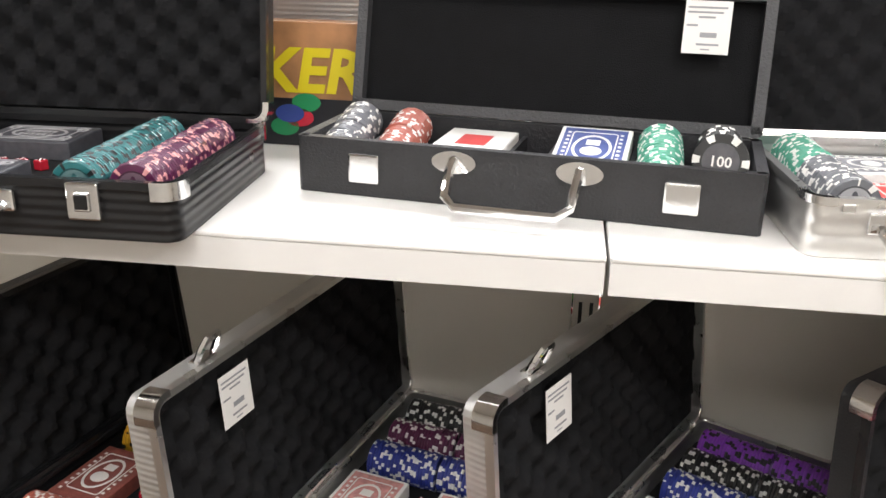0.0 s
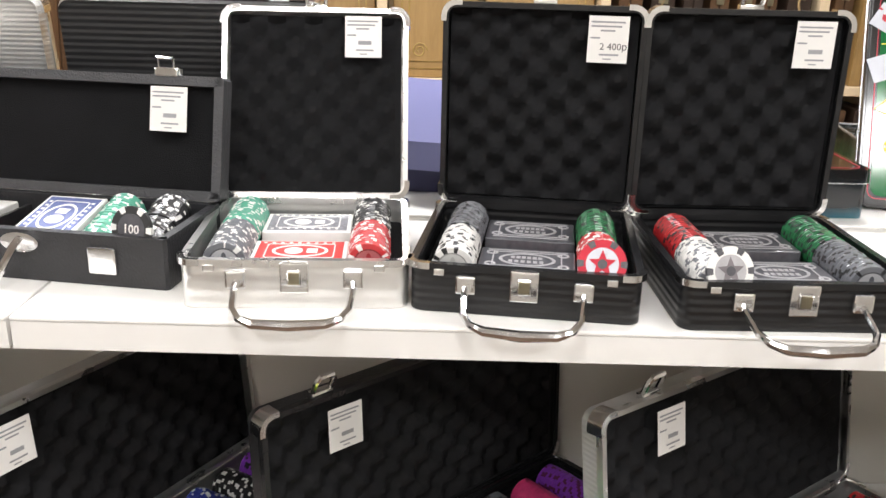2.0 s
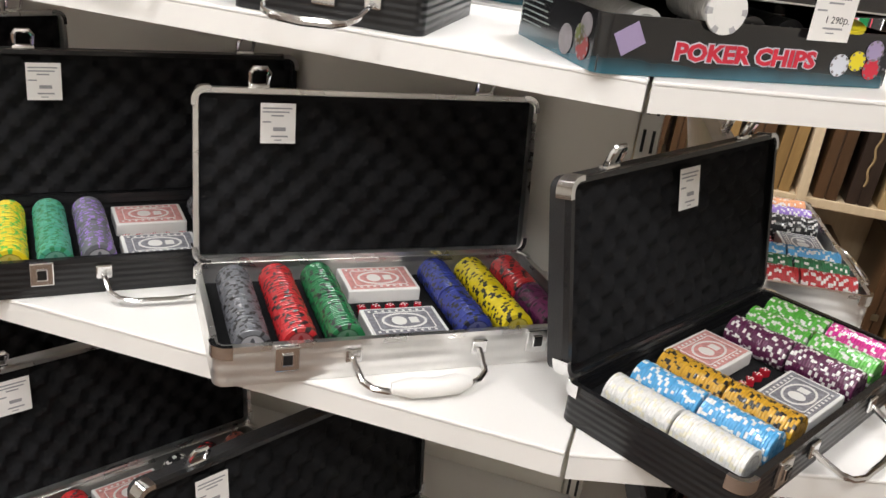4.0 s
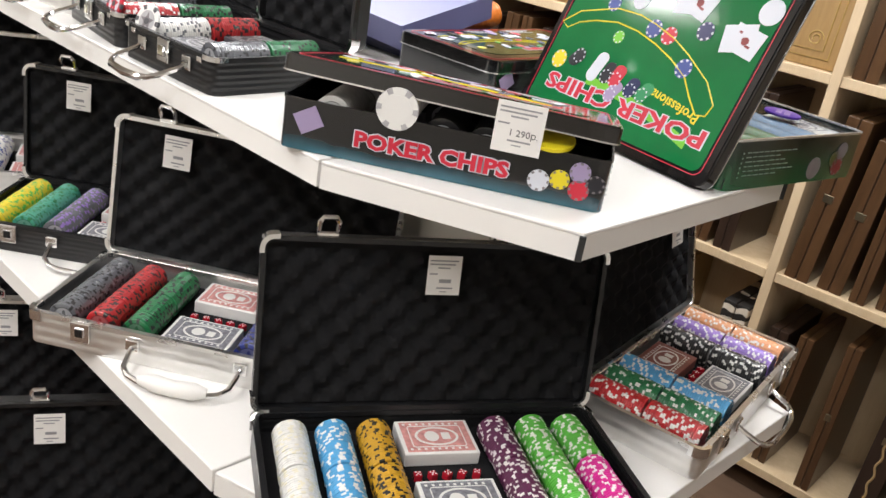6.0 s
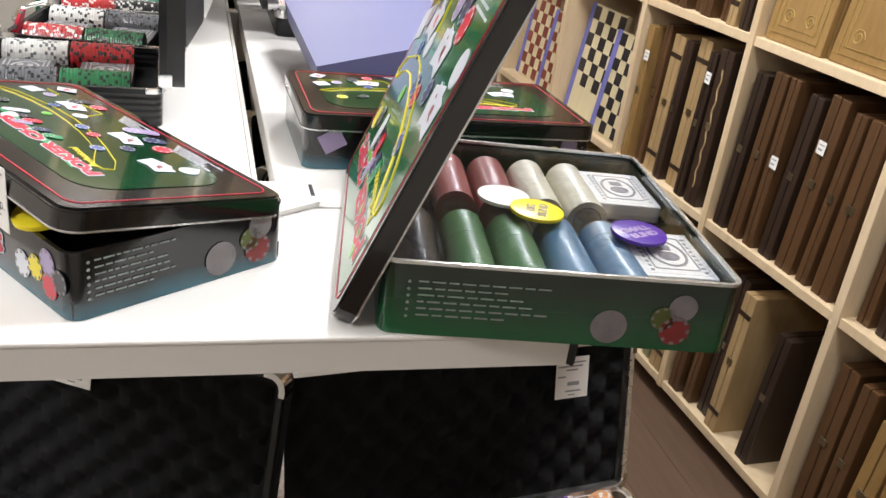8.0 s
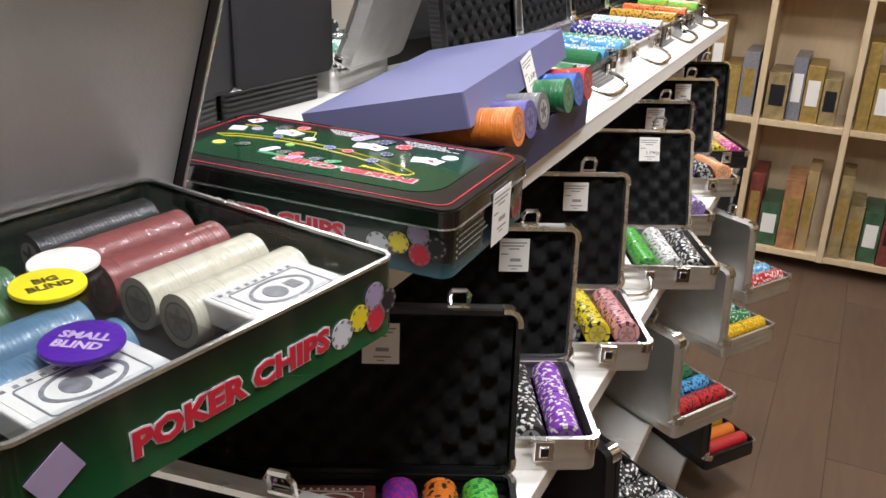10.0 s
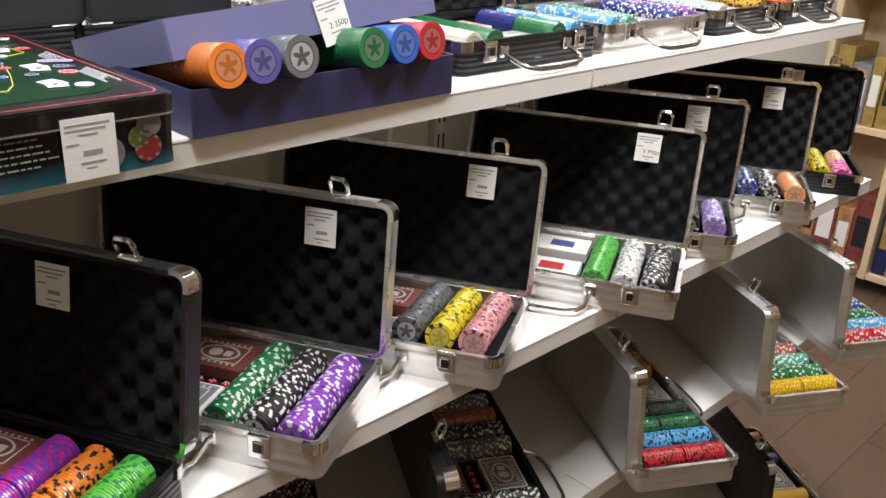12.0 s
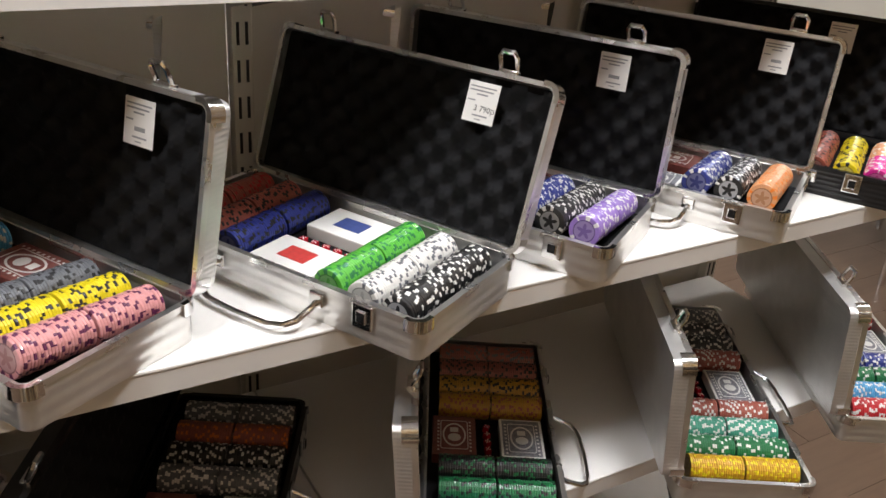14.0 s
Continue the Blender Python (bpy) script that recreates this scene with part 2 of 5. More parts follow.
LAVENDER = plain("lavender_card", (0.14, 0.145, 0.29), 0.45, vary=0.05, scale=7, bump=0.05)
INDIGO = plain("indigo_card", (0.035, 0.035, 0.10), 0.45, vary=0.08, scale=7, bump=0.05)
PLASTIC = clear("clear_plastic")
TRAY_DARK = plain("smoke_plastic_tray", (0.03, 0.032, 0.035), 0.3, vary=0.1)
PINE = wood("pale_pine", (0.50, 0.36, 0.20), (0.72, 0.57, 0.38), 0.55, 0.5)
OAK = wood("golden_board", (0.17, 0.093, 0.028), (0.36, 0.22, 0.08), 0.35)
WALNUT = wood("walnut_board", (0.035, 0.016, 0.007), (0.12, 0.06, 0.025), 0.3)
EBONY = wood("dark_board", (0.012, 0.008, 0.006), (0.04, 0.022, 0.014), 0.3)
TAN = wood("tan_board", (0.25, 0.16, 0.07), (0.45, 0.31, 0.15), 0.4)
LAMINATE = wood("brown_laminate", (0.085, 0.051, 0.033), (0.165, 0.105, 0.07), 0.4, 0.45)
PLASTER = plain("beige_wall", (0.68, 0.645, 0.58), 0.8, vary=0.04, scale=2.5, bump=0.2, fine=90)
CEILING = plain("white_ceiling", (0.75, 0.73, 0.70), 0.9, vary=0.03, scale=2, bump=0.2, fine=60)
UPHOLSTERY = plain("green_upholstery", (0.008, 0.10, 0.065), 0.75, vary=0.12, scale=20, bump=0.4, fine=300)
def striped(name, dark, light):
    m, nt, b = nodes_of(name)
    tc = nt.nodes.new("ShaderNodeTexCoord")
    w = node(nt, "ShaderNodeTexWave", Scale=9.0, Distortion=7.0, Detail=2.0)
    w.bands_direction = "Z"
    nt.links.new(tc.outputs["Object"], w.inputs["Vector"])
    nt.links.new(mix(nt, math_node(nt, "GREATER_THAN", w.outputs["Fac"], 0.5), dark, light), b.inputs["Base Color"])
    b.inputs["Roughness"].default_value = 0.5
    return m


def painted(name, colours, scale=16.0):
    """A painted cover: patches of several colours under a gloss."""
    m, nt, b = nodes_of(name)
    tc = nt.nodes.new("ShaderNodeTexCoord")
    n = node(nt, "ShaderNodeTexNoise", Scale=scale, Detail=5.0, Distortion=1.0)
    nt.links.new(tc.outputs["Object"], n.inputs["Vector"])
    ramp = nt.nodes.new("ShaderNodeValToRGB")
    for k, c in enumerate(colours):
        e = ramp.color_ramp.elements[k] if k < 2 else ramp.color_ramp.elements.new(0.3)
        e.position, e.color = 0.3 + 0.4 * k / (len(colours) - 1), rgb(c)
    nt.links.new(n.outputs["Fac"], ramp.inputs[0])
    nt.links.new(ramp.outputs[0], b.inputs["Base Color"])
    b.inputs["Roughness"].default_value = 0.3
    b.inputs["Coat Weight"].default_value = 0.4
    return m


ZEBRA = striped("zebra_striped_cover", (0.02, 0.018, 0.016), (0.62, 0.55, 0.45))
PAINTED = painted("painted_cover", ((0.05, 0.09, 0.04), (0.30, 0.20, 0.07), (0.10, 0.19, 0.28), (0.42, 0.34, 0.18)))
RED_SQUARE = plain("red_brown_square", (0.22, 0.045, 0.03), 0.35, vary=0.3, bump=0)
GOLD = plain("gold_blocked_cover", (0.42, 0.28, 0.08), 0.4, 0.3, vary=0.4, scale=45, bump=0.3)
COLOURFUL = plain("colour_box", (0.45, 0.22, 0.10), 0.35, vary=0.7, scale=22, bump=0.02)
COLOURS = {"white": (0.74, 0.73, 0.70), "black": (0.012, 0.012, 0.013), "grey": (0.13, 0.135, 0.15), "red": (0.50, 0.02, 0.025),
           "green": (0.012, 0.17, 0.055), "lime": (0.10, 0.45, 0.05), "blue": (0.02, 0.035, 0.24), "sky": (0.08, 0.36, 0.66),
           "yellow": (0.72, 0.58, 0.01), "gold": (0.58, 0.32, 0.02), "purple": (0.22, 0.04, 0.42), "plum": (0.10, 0.012, 0.06),
           "pink": (0.70, 0.05, 0.20), "rose": (0.66, 0.30, 0.30), "orange": (0.75, 0.20, 0.02), "teal": (0.02, 0.16, 0.17),
           "brick": (0.38, 0.10, 0.07), "magenta": (0.62, 0.01, 0.25), "cream": (0.70, 0.66, 0.52), "mint": (0.06, 0.33, 0.22),
           "fern": (0.05, 0.16, 0.055), "steel": (0.09, 0.20, 0.32), "clay": (0.30, 0.075, 0.07), "violet": (0.30, 0.18, 0.55), "peach": (0.72, 0.34, 0.16), "azure": (0.02, 0.12, 0.50), "indigo": (0.09, 0.08, 0.34)}
CHIPS = {}


def chips(base, spot):
    if (base, spot) not in CHIPS:
        face = (0.34, 0.34, 0.35) if base in ("grey", "black") else tuple(0.55 * v + 0.09 for v in COLOURS[base])
        CHIPS[base, spot] = chip_material("chips_" + base + "_" + spot, COLOURS[base], COLOURS[spot], face, k=8 + len(base) % 3, cut=0.62 if base != spot else 4.0)
    return CHIPS[base, spot]


# ---- builders ----
def part(name, bm, material, parent=None, label="", smooth=False):
    me = bpy.data.meshes.new(name)
    bmesh.ops.recalc_face_normals(bm, faces=bm.faces[:])
    bm.to_mesh(me)
    bm.free()
    if smooth:
        me.shade_smooth()
        me.set_sharp_from_angle(angle=radians(40))
    for m in material if isinstance(material, (list, tuple)) else (material,):
        me.materials.append(m)
    ob = new(name, me)
    if parent:
        ob.parent = parent
    return tagged(ob, label)


def shared(name, me, parent=None, m=None, label=""):
    ob = new(name, me)
    ob.parent = parent
    if m is not None:
        ob.matrix_basis = m
    return tagged(ob, label)


def thing(name, m, label, category, group=""):
    ob = new(name)
    ob.empty_display_size = 0.05
    ob.matrix_basis = m
    return tagged(ob, label, category, group)


def block(bm, x0, x1, y0, y1, z0, z1, bevel=0.0, index=0, m=None):
    r = bmesh.ops.create_cube(bm, size=1, matrix=Matrix.Translation(((x0 + x1) / 2, (y0 + y1) / 2, (z0 + z1) / 2)) @ Matrix.Diagonal((x1 - x0, y1 - y0, z1 - z0, 1)))
    verts = r["verts"]
    faces = {f for v in verts for f in v.link_faces}
    for f in faces:
        f.material_index = index
    if bevel:
        edges = {e for v in verts for e in v.link_edges}
        r = bmesh.ops.bevel(bm, geom=list(edges), offset=bevel, segments=2, affect="EDGES", profile=0.5)
        verts = {v for f in r["faces"] for v in f.verts} | {v for v in verts if v.is_valid}
        for f in r["faces"]:
            f.material_index = index
    if m is not None:
        bmesh.ops.transform(bm, matrix=m, verts=list(verts))
    return bm


def boxed(*a, **k):
    return block(bmesh.new(), *a, **k)


def outline(w, d, r, seg=5):
    pts = []
    for cx, cy, a in ((w - r, r, -90), (w - r, d - r, 0), (r, d - r, 90), (r, r, 180)):
        for i in range(seg + 1):
            t = radians(a + 90 * i / seg)
            pts.append((cx + r * math.cos(t), cy + r * math.sin(t)))
    return pts


def prism(bm, pts, z0, z1, index=0):
    lo = [bm.verts.new((x, y, z0)) for x, y in pts]
    hi = [bm.verts.new((x, y, z1)) for x, y in pts]
    n = len(pts)
    fs = [bm.faces.new((lo[i], lo[(i + 1) % n], hi[(i + 1) % n], hi[i])) for i in range(n)]
    fs += [bm.faces.new(hi), bm.faces.new(lo[::-1])]
    for f in fs:
        f.material_index = index
    return bm


def ring(bm, outer, inner, z0, z1):
    n = len(outer)
    loops = [[bm.verts.new((x, y, z)) for x, y in p] for p, z in ((outer, z0), (outer, z1), (inner, z1), (inner, z0))]
    for a, b in zip(loops, loops[1:] + loops[:1]):
        for i in range(n):
            bm.faces.new((a[i], a[(i + 1) % n], b[(i + 1) % n], b[i]))
    return bm


def grown(w, d, r, g, seg=5):
    return [(x - g, y - g) for x, y in outline(w + 2 * g, d + 2 * g, r + g, seg)]


def shell(w, d, r, th, z0, z1):
    """An open tray with rounded corners."""
    bm = bmesh.new()
    ring(bm, outline(w, d, r), grown(w, d, r, -th), z0, z1)
    prism(bm, grown(w, d, r, -th * 0.5), z0, z0 + 0.003)
    return bm


def corner_cap(w, d, r, k, z0, z1):
    bm = bmesh.new()
    cx, cy, a = ((w - r, r, -90), (w - r, d - r, 0), (r, d - r, 90), (r, r, 180))[k]
    rows = []
    for rad in (r + 0.0035, r - 0.002):
        row = []
        ext = 0.005
        t0, t1 = radians(a), radians(a + 90)
        arc = [(cx + rad * math.cos(t0) + ext * math.sin(t0), cy + rad * math.sin(t0) - ext * math.cos(t0))]
        arc += [(cx + rad * math.cos(t0 + (t1 - t0) * i / 6), cy + rad * math.sin(t0 + (t1 - t0) * i / 6)) for i in range(7)]
        arc += [(cx + rad * math.cos(t1) - ext * math.sin(t1), cy + rad * math.sin(t1) + ext * math.cos(t1))]
        rows.append(arc)
    return prism(bm, rows[0] + rows[1][::-1], z0, z1)


def tube(bm, pts, r, seg=8, close=False):
    pts = [Vector(p) for p in pts]
    rings = []
    side = None
    for i, p in enumerate(pts):
        a, b = pts[max(i - 1, 0)], pts[min(i + 1, len(pts) - 1)]
        if close:
            a, b = pts[i - 1], pts[(i + 1) % len(pts)]
        t = (b - a).normalized()
        side = t.orthogonal().normalized() if side is None else (side - t * side.dot(t)).normalized()
        up = t.cross(side)
        rr = r[i] if isinstance(r, (list, tuple)) else r
        rings.append([bm.verts.new(p + rr * (math.cos(q) * side + math.sin(q) * up)) for q in (2 * math.pi * j / seg for j in range(seg))])
    for a, b in list(zip(rings, rings[1:])) + ([(rings[-1], rings[0])] if close else []):
        for j in range(seg):
            bm.faces.new((a[j], a[(j + 1) % seg], b[(j + 1) % seg], b[j]))
    if not close:
        bm.faces.new(rings[0][::-1])
        bm.faces.new(rings[-1])
    return bm


def disc(bm, x, y, r, z, h=0.0004, seg=20, index=0, sy=1.0):
    return prism(bm, [(x + r * math.cos(2 * math.pi * i / seg), y + sy * r * math.sin(2 * math.pi * i / seg)) for i in range(seg)], z, z + h, index)


def lettering(name, text, size, m, material, parent, fat=0.0, align="LEFT", depth=0.0003, shear=0.0, label=""):
    cu = bpy.data.curves.new(name, "FONT")
    cu.body, cu.size, cu.offset, cu.extrude, cu.align_x, cu.shear = text, size, fat, depth, align, shear
    cu.resolution_u = 2
    tmp = bpy.data.objects.new(name, cu)
    me = bpy.data.meshes.new_from_object(tmp)
    bpy.data.objects.remove(tmp)
    me.materials.clear()
    me.materials.append(material)
    return shared(name, me, parent, m, label)


STAND = pose(0, 0, 0, 90)          # a flat thing stood up to face -y
ROLLS = {}
R_CHIP = 0.0195


def roll_mesh(n, colours):
    """Chips face to face along y under one film, each slightly out of line; a face attribute turns each chip's spots."""
    key = (n, colours)
    if key in ROLLS:
        return ROLLS[key]
    rnd = random.Random(len(ROLLS) * 7 + n)
    film = colours[0] == colours[1] and len(colours) == 2
    t, seg = 0.0033, 30 if film else 18
    slack, groove, lap = (0.00012, 0.00018, 0.0009) if film else (0.0005, 0.0007, 0.0006)
    split = n if len(colours) < 3 or not colours[2] else n // 2
    verts, loops, chip_of = [], [], []

    def loop(r, y, dx, dz, chip):
        loops.append(len(verts))
        chip_of.append(chip)
        verts.extend((r * math.cos(6.28319 * j / seg) + dx, y, r * math.sin(6.28319 * j / seg) + dz) for j in range(seg))

    for i in range(n):
        dx, dz = rnd.uniform(-slack, slack), rnd.uniform(-slack, slack)
        y0 = i * t + (0.003 if i >= n // 2 and not film else 0)
        if i == n // 2 and not film:
            loop(R_CHIP * 0.45, y0, dx, dz, i)
        for r, y in ((R_CHIP - groove, y0), (R_CHIP, y0 + lap), (R_CHIP, y0 + t - lap), (R_CHIP - groove, y0 + t - 0.0001)):
            loop(r, y, dx, dz, i)
        if i == n // 2 - 1 and not film:
            loop(R_CHIP * 0.45, y0 + t - 0.0001, dx, dz, i)
    faces, chip = [tuple(range(seg))], [0]
    for a, b, c in zip(loops, loops[1:], chip_of[1:]):
        for j in range(seg):
            k = (j + 1) % seg
            faces.append((a + j, b + j, b + k, a + k))
            chip.append(c)
    faces.append(tuple(reversed(range(loops[-1], loops[-1] + seg))))
    chip.append(n - 1)
    me = bpy.data.meshes.new("chip_roll")
    me.from_pydata(verts, [], faces)
    turns = [rnd.random() for _ in range(n)]
    me.attributes.new("turn", "FLOAT", "FACE").data.foreach_set("value", [turns[c] for c in chip])
    me.materials.append(chips(colours[0], colours[1]))
    if split < n:
        me.materials.append(chips(colours[2], colours[3] if len(colours) > 3 else "black"))
        me.polygons.foreach_set("material_index", [0 if c < split else 1 for c in chip])
    me.update()
    if film:
        me.shade_smooth()
        me.set_sharp_from_angle(angle=radians(50))
    ROLLS[key] = me
    return me


def chip_roll(m, n, colours):
    names = colours[0] if len(colours) < 3 or not colours[2] else colours[0] + " and " + colours[2]
    ob = shared("chip_roll", roll_mesh(n, colours), None, m)
    where = " with plain edges" if colours[0] == colours[1] else " with " + colours[1] + " edge spots"
    return tagged(ob, "shrink-wrapped roll of " + names + " poker chips" + where, "poker chips", "rolls of poker chips")


DECKS = {}


def card_deck(m, style):
    """A boxed deck lying flat: a white carton with a printed top."""
    if style not in DECKS:
        mats = {"red": CARD_RED, "pink": CARD_PINK, "grey": CARD_GREY, "blue": CARD_BLUE, "brown": CARD_BROWN, "white": CARD_WHITE, "charcoal": CASINO_GREY, "red patch": CARD_RED, "blue patch": CARD_BLUE}
        ink = mats[style]
        patch = style.endswith("patch")
        ob = part("card_deck", boxed(-0.044, 0.044, -0.0315, 0.0315, 0, 0.017, 0.0015), {"brown": CARD_BROWN, "charcoal": CASINO_GREY}.get(style, CARD_WHITE))
        bm = bmesh.new()
        block(bm, *((-0.019, 0.019, -0.0135, 0.0135) if patch else (-0.0395, 0.0395, -0.0275, 0.0275)), 0.017, 0.0174)
        part("print", bm, ink, ob, "printed card back")
        if patch:
            tagged(ob, "white boxed deck of playing cards with a " + style, "playing cards", "boxed card decks")
            DECKS[style] = ob
            ob.matrix_basis = m
            return ob
        bm = bmesh.new()
        ring(bm, outline(0.064, 0.040, 0.004), grown(0.064, 0.040, 0.004, -0.0012), 0, 0.0004)
        bmesh.ops.transform(bm, matrix=Matrix.Translation((-0.032, -0.02, 0.0174)), verts=bm.verts[:])
        ring(bm, [(0.026 * math.cos(a), 0.017 * math.sin(a)) for a in (0.2618 * i for i in range(24))], [(0.023 * math.cos(a), 0.0145 * math.sin(a)) for a in (0.2618 * i for i in range(24))], 0.0174, 0.0178)
        if style == "charcoal":
            for j, (a, b) in enumerate(((-0.015, 0.015), (-0.017, 0.017))):
                for i in range(6):
                    x = a + (b - a) * i / 6
                    block(bm, x, x + 0.0036, 0.002 - 0.011 * j, 0.008 - 0.011 * j, 0.0174, 0.0178)
            for sx in (-1, 1):
                for sy in (-1, 1):
                    c = [(sx * 0.033 + 0.0055 * math.cos(a), sy * 0.016 + 0.0055 * math.sin(a)) for a in (0.5236 * i for i in range(12))]
                    ring(bm, c, [(sx * 0.033 + 0.0034 * math.cos(a), sy * 0.016 + 0.0034 * math.sin(a)) for a in (0.5236 * i for i in range(12))], 0.0174, 0.0179)
            for y in (-0.0255, 0.0235):
                block(bm, -0.037, 0.037, y, y + 0.0014, 0.0174, 0.0178)
        else:
            disc(bm, -0.006, 0, 0.0085, 0.0174, sy=1.1)
            block(bm, 0.006, 0.016, -0.006, 0.006, 0.0174, 0.0178)
            for i in range(9):
                block(bm, -0.036 + 0.008 * i, -0.033 + 0.008 * i, 0.0215, 0.0245, 0.0174, 0.0178)
                block(bm, -0.036 + 0.008 * i, -0.033 + 0.008 * i, -0.0245, -0.0215, 0.0174, 0.0178)
        part("ornament", bm, {"white": CARD_GREY, "charcoal": CASINO_LINE}.get(style, CARD_WHITE), ob)
        tagged(ob, "boxed deck of playing cards with " + style + " print", "playing cards", "boxed card decks")
        DECKS[style] = ob
        ob.matrix_basis = m
        return ob
    return copy_thing(DECKS[style], m)


DIE = []


def die(m):
    if not DIE:
        ob = part("die", boxed(-0.0045, 0.0045, -0.0045, 0.0045, 0, 0.009, 0.0012), DICE)
        bm = bmesh.new()
        for x, y in ((-0.0022, -0.0022), (0.0022, 0.0022), (-0.0022, 0.0022), (0.0022, -0.0022), (0, 0)):
            disc(bm, x, y, 0.0009, 0.009, 0.0002, 8)
        part("pips", bm, PIP, ob)
        tagged(ob, "small glossy red die with white pips", "die", "dice in the cases")
        DIE.append(ob)
        ob.matrix_basis = m
        return ob
    return copy_thing(DIE[0], m)


def price_tag(parent, m, price="", w=0.040, h=0.046):
    """Paper tag in the xz plane facing -y, hung from its upper edge."""
    bm = bmesh.new()
    block(bm, 0, w, -h, 0, 0, 0.0006)
    for i, (a, b) in enumerate(((0.06, 0.9), (0.06, 0.82), (0.3, 0.66), (0.06, 0.3))):
        y = -0.005 - 0.0042 * i - (0.003 if i == 3 else 0)
        block(bm, a * w, b * w, y - 0.0017, y, 0.0006, 0.0008, index=1)
    if not price:
        block(bm, 0.36 * w, 0.72 * w, -0.0318, -0.0275, 0.0006, 0.0008, index=1)
    block(bm, 0.3 * w, 0.78 * w, -0.0388, -0.037, 0.0006, 0.0008, index=1)
    block(bm, 0.4 * w, 0.6 * w, -0.0428, -0.0416, 0.0006, 0.0008, index=1)
    bmesh.ops.transform(bm, matrix=m @ STAND, verts=bm.verts[:])
    tag = part("price_tag", bm, (PAPER, INK), parent, "white paper price tag")
    if price:
        lettering("price", price, 0.0095, m @ STAND @ pose(0.3 * w, -0.033, 0.0007), INK_BLACK, parent, depth=0.0001)
    return tag


def poker_case(place, w, d, rolls, silver=True, lean=12.0, decks=("pink", "grey"), small=False, tag=0.22, price="", n=46, hb=0.043, hl=0.026, note="", lift=0.0, back=None):
    """An open chip case: place sets its front left corner on the shelf, x along the front, y to the back."""
    tone = "silver aluminium" if silver else "black"
    label = "open " + tone + " poker case with " + (note or "egg-crate foam lid and chip rolls")
    case = thing("poker_case", place, label, "poker case", "open poker cases")
    r = 0.013
    side, sheet, rim = (ALU, ALU_LID, ALU_RIM) if silver else (BLACK, back or BLACK_LID, BLACK_RIM)
    part("body", shell(w, d, r, 0.004, 0, hb), side, case, smooth=True)
    part("rim", ring(bmesh.new(), grown(w, d, r, 0.0015), grown(w, d, r, -0.0055), hb - 0.004, hb + 0.002), ALU_RIM if silver else BLACK_RIM, case, "polished metal rim" if silver else "", smooth=True)
    floor_z = hb - 0.024
    bm = bmesh.new()
    prism(bm, grown(w, d, r, -0.0045), 0.004, floor_z)
    part("insert", bm, FOAM, case, "black foam insert")
    for k in range(4):
        part("corner", corner_cap(w, d, r, k, hb - (0.003 if small else 0.011), hb + 0.003), CHROME, case, "chrome corner", smooth=True)
    # front hardware
    span = 0.051 if small else 0.07
    for s in (-1, 1):
        bm = boxed(w / 2 + s * span - 0.009, w / 2 + s * span + 0.009, -0.0055, -0.0005, hb * 0.45, hb * 0.45 + 0.017, 0.002)
        part("handle_mount", bm, CHROME, case, "chrome handle mount")
    pts = [(w / 2 - span, -0.004, hb * 0.58)]
    for i in range(9):
        a = math.pi * i / 8
        c, sn = math.cos(a), math.sin(a)
        pts.append((w / 2 - span * (abs(c) ** 0.55) * (1 if c > 0 else -1), -0.012 - (0.045 if small else 0.036) * sn ** 0.6, hb * 0.5 - (hb * 0.5 - 0.007) * sn ** 0.7))
    pts.append((w / 2 + span, -0.004, hb * 0.58))
    rad = [0.0032] * 4 + [0.0045, 0.005, 0.0045] + [0.0032] * 4
    part("handle", tube(bmesh.new(), pts, rad if small else 0.0036), CHROME, case, "chrome carrying handle", smooth=True)
    spots = (0.5,) if small else (0.17, 0.83)
    for s in spots:
        bm = boxed(w * s - 0.0125, w * s + 0.0125, -0.006, -0.0005, hb - 0.027, hb + 0.001, 0.0015)
        block(bm, w * s - 0.006, w * s + 0.006, -0.008, -0.006, hb - 0.02, hb - 0.006, 0.001)
        lock = part("lock", bm, CHROME, case, "chrome lock plate")
        part("latch", boxed(w * s - 0.0048, w * s + 0.0048, -0.0092, -0.0078, hb - 0.018, hb - 0.007, 0.0006), BRASS if small else BLACK_RIM, lock, "dark keyhole latch")
    if small:
        for s in (0.13, 0.87):
            part("clasp", boxed(w * s - 0.0048, w * s + 0.0048, -0.003, -0.0005, hb - 0.0085, hb - 0.002, 0.001), CHROME, case, "small chrome clasp")
    # lid
    ml = Matrix.Translation((0, d - 0.001, hb + 0.003)) @ pose(0, 0, 0, -lean) @ STAND
    def lid_part(name, bm, mat, parent, lab="", smooth=False):
        bmesh.ops.transform(bm, matrix=ml, verts=bm.verts[:])
        return part(name, bm, mat, parent, lab, smooth)
    lid = lid_part("lid", shell(w, d, r, 0.004, -hl, 0), sheet, case, "open lid", True)
    lid_part("lid_rim", ring(bmesh.new(), grown(w, d, r, 0.0015), grown(w, d, r, -0.004), -0.006, 0.002), rim, lid, "polished metal rim" if silver else "", True)
    for k in range(4):
        lid_part("corner", corner_cap(w, d, r, k, -0.012 if small else -0.016, 0.003), CHROME, lid, "chrome corner", True)
    bm = bmesh.new()
    step, wave = 0.0067, 0.0402
    nx, ny = int((w - 0.012) / step), int((d - 0.012) / step)
    grid = [[bm.verts.new((0.006 + (w - 0.012) * i / nx, 0.006 + (d - 0.012) * j / ny,
             -0.0095 + (0.0085 * math.sin(2 * math.pi * i * step / wave) * math.sin(2 * math.pi * j * step / wave) if 0 < i < nx and 0 < j < ny else 0.002))) for j in range(ny + 1)] for i in range(nx + 1)]
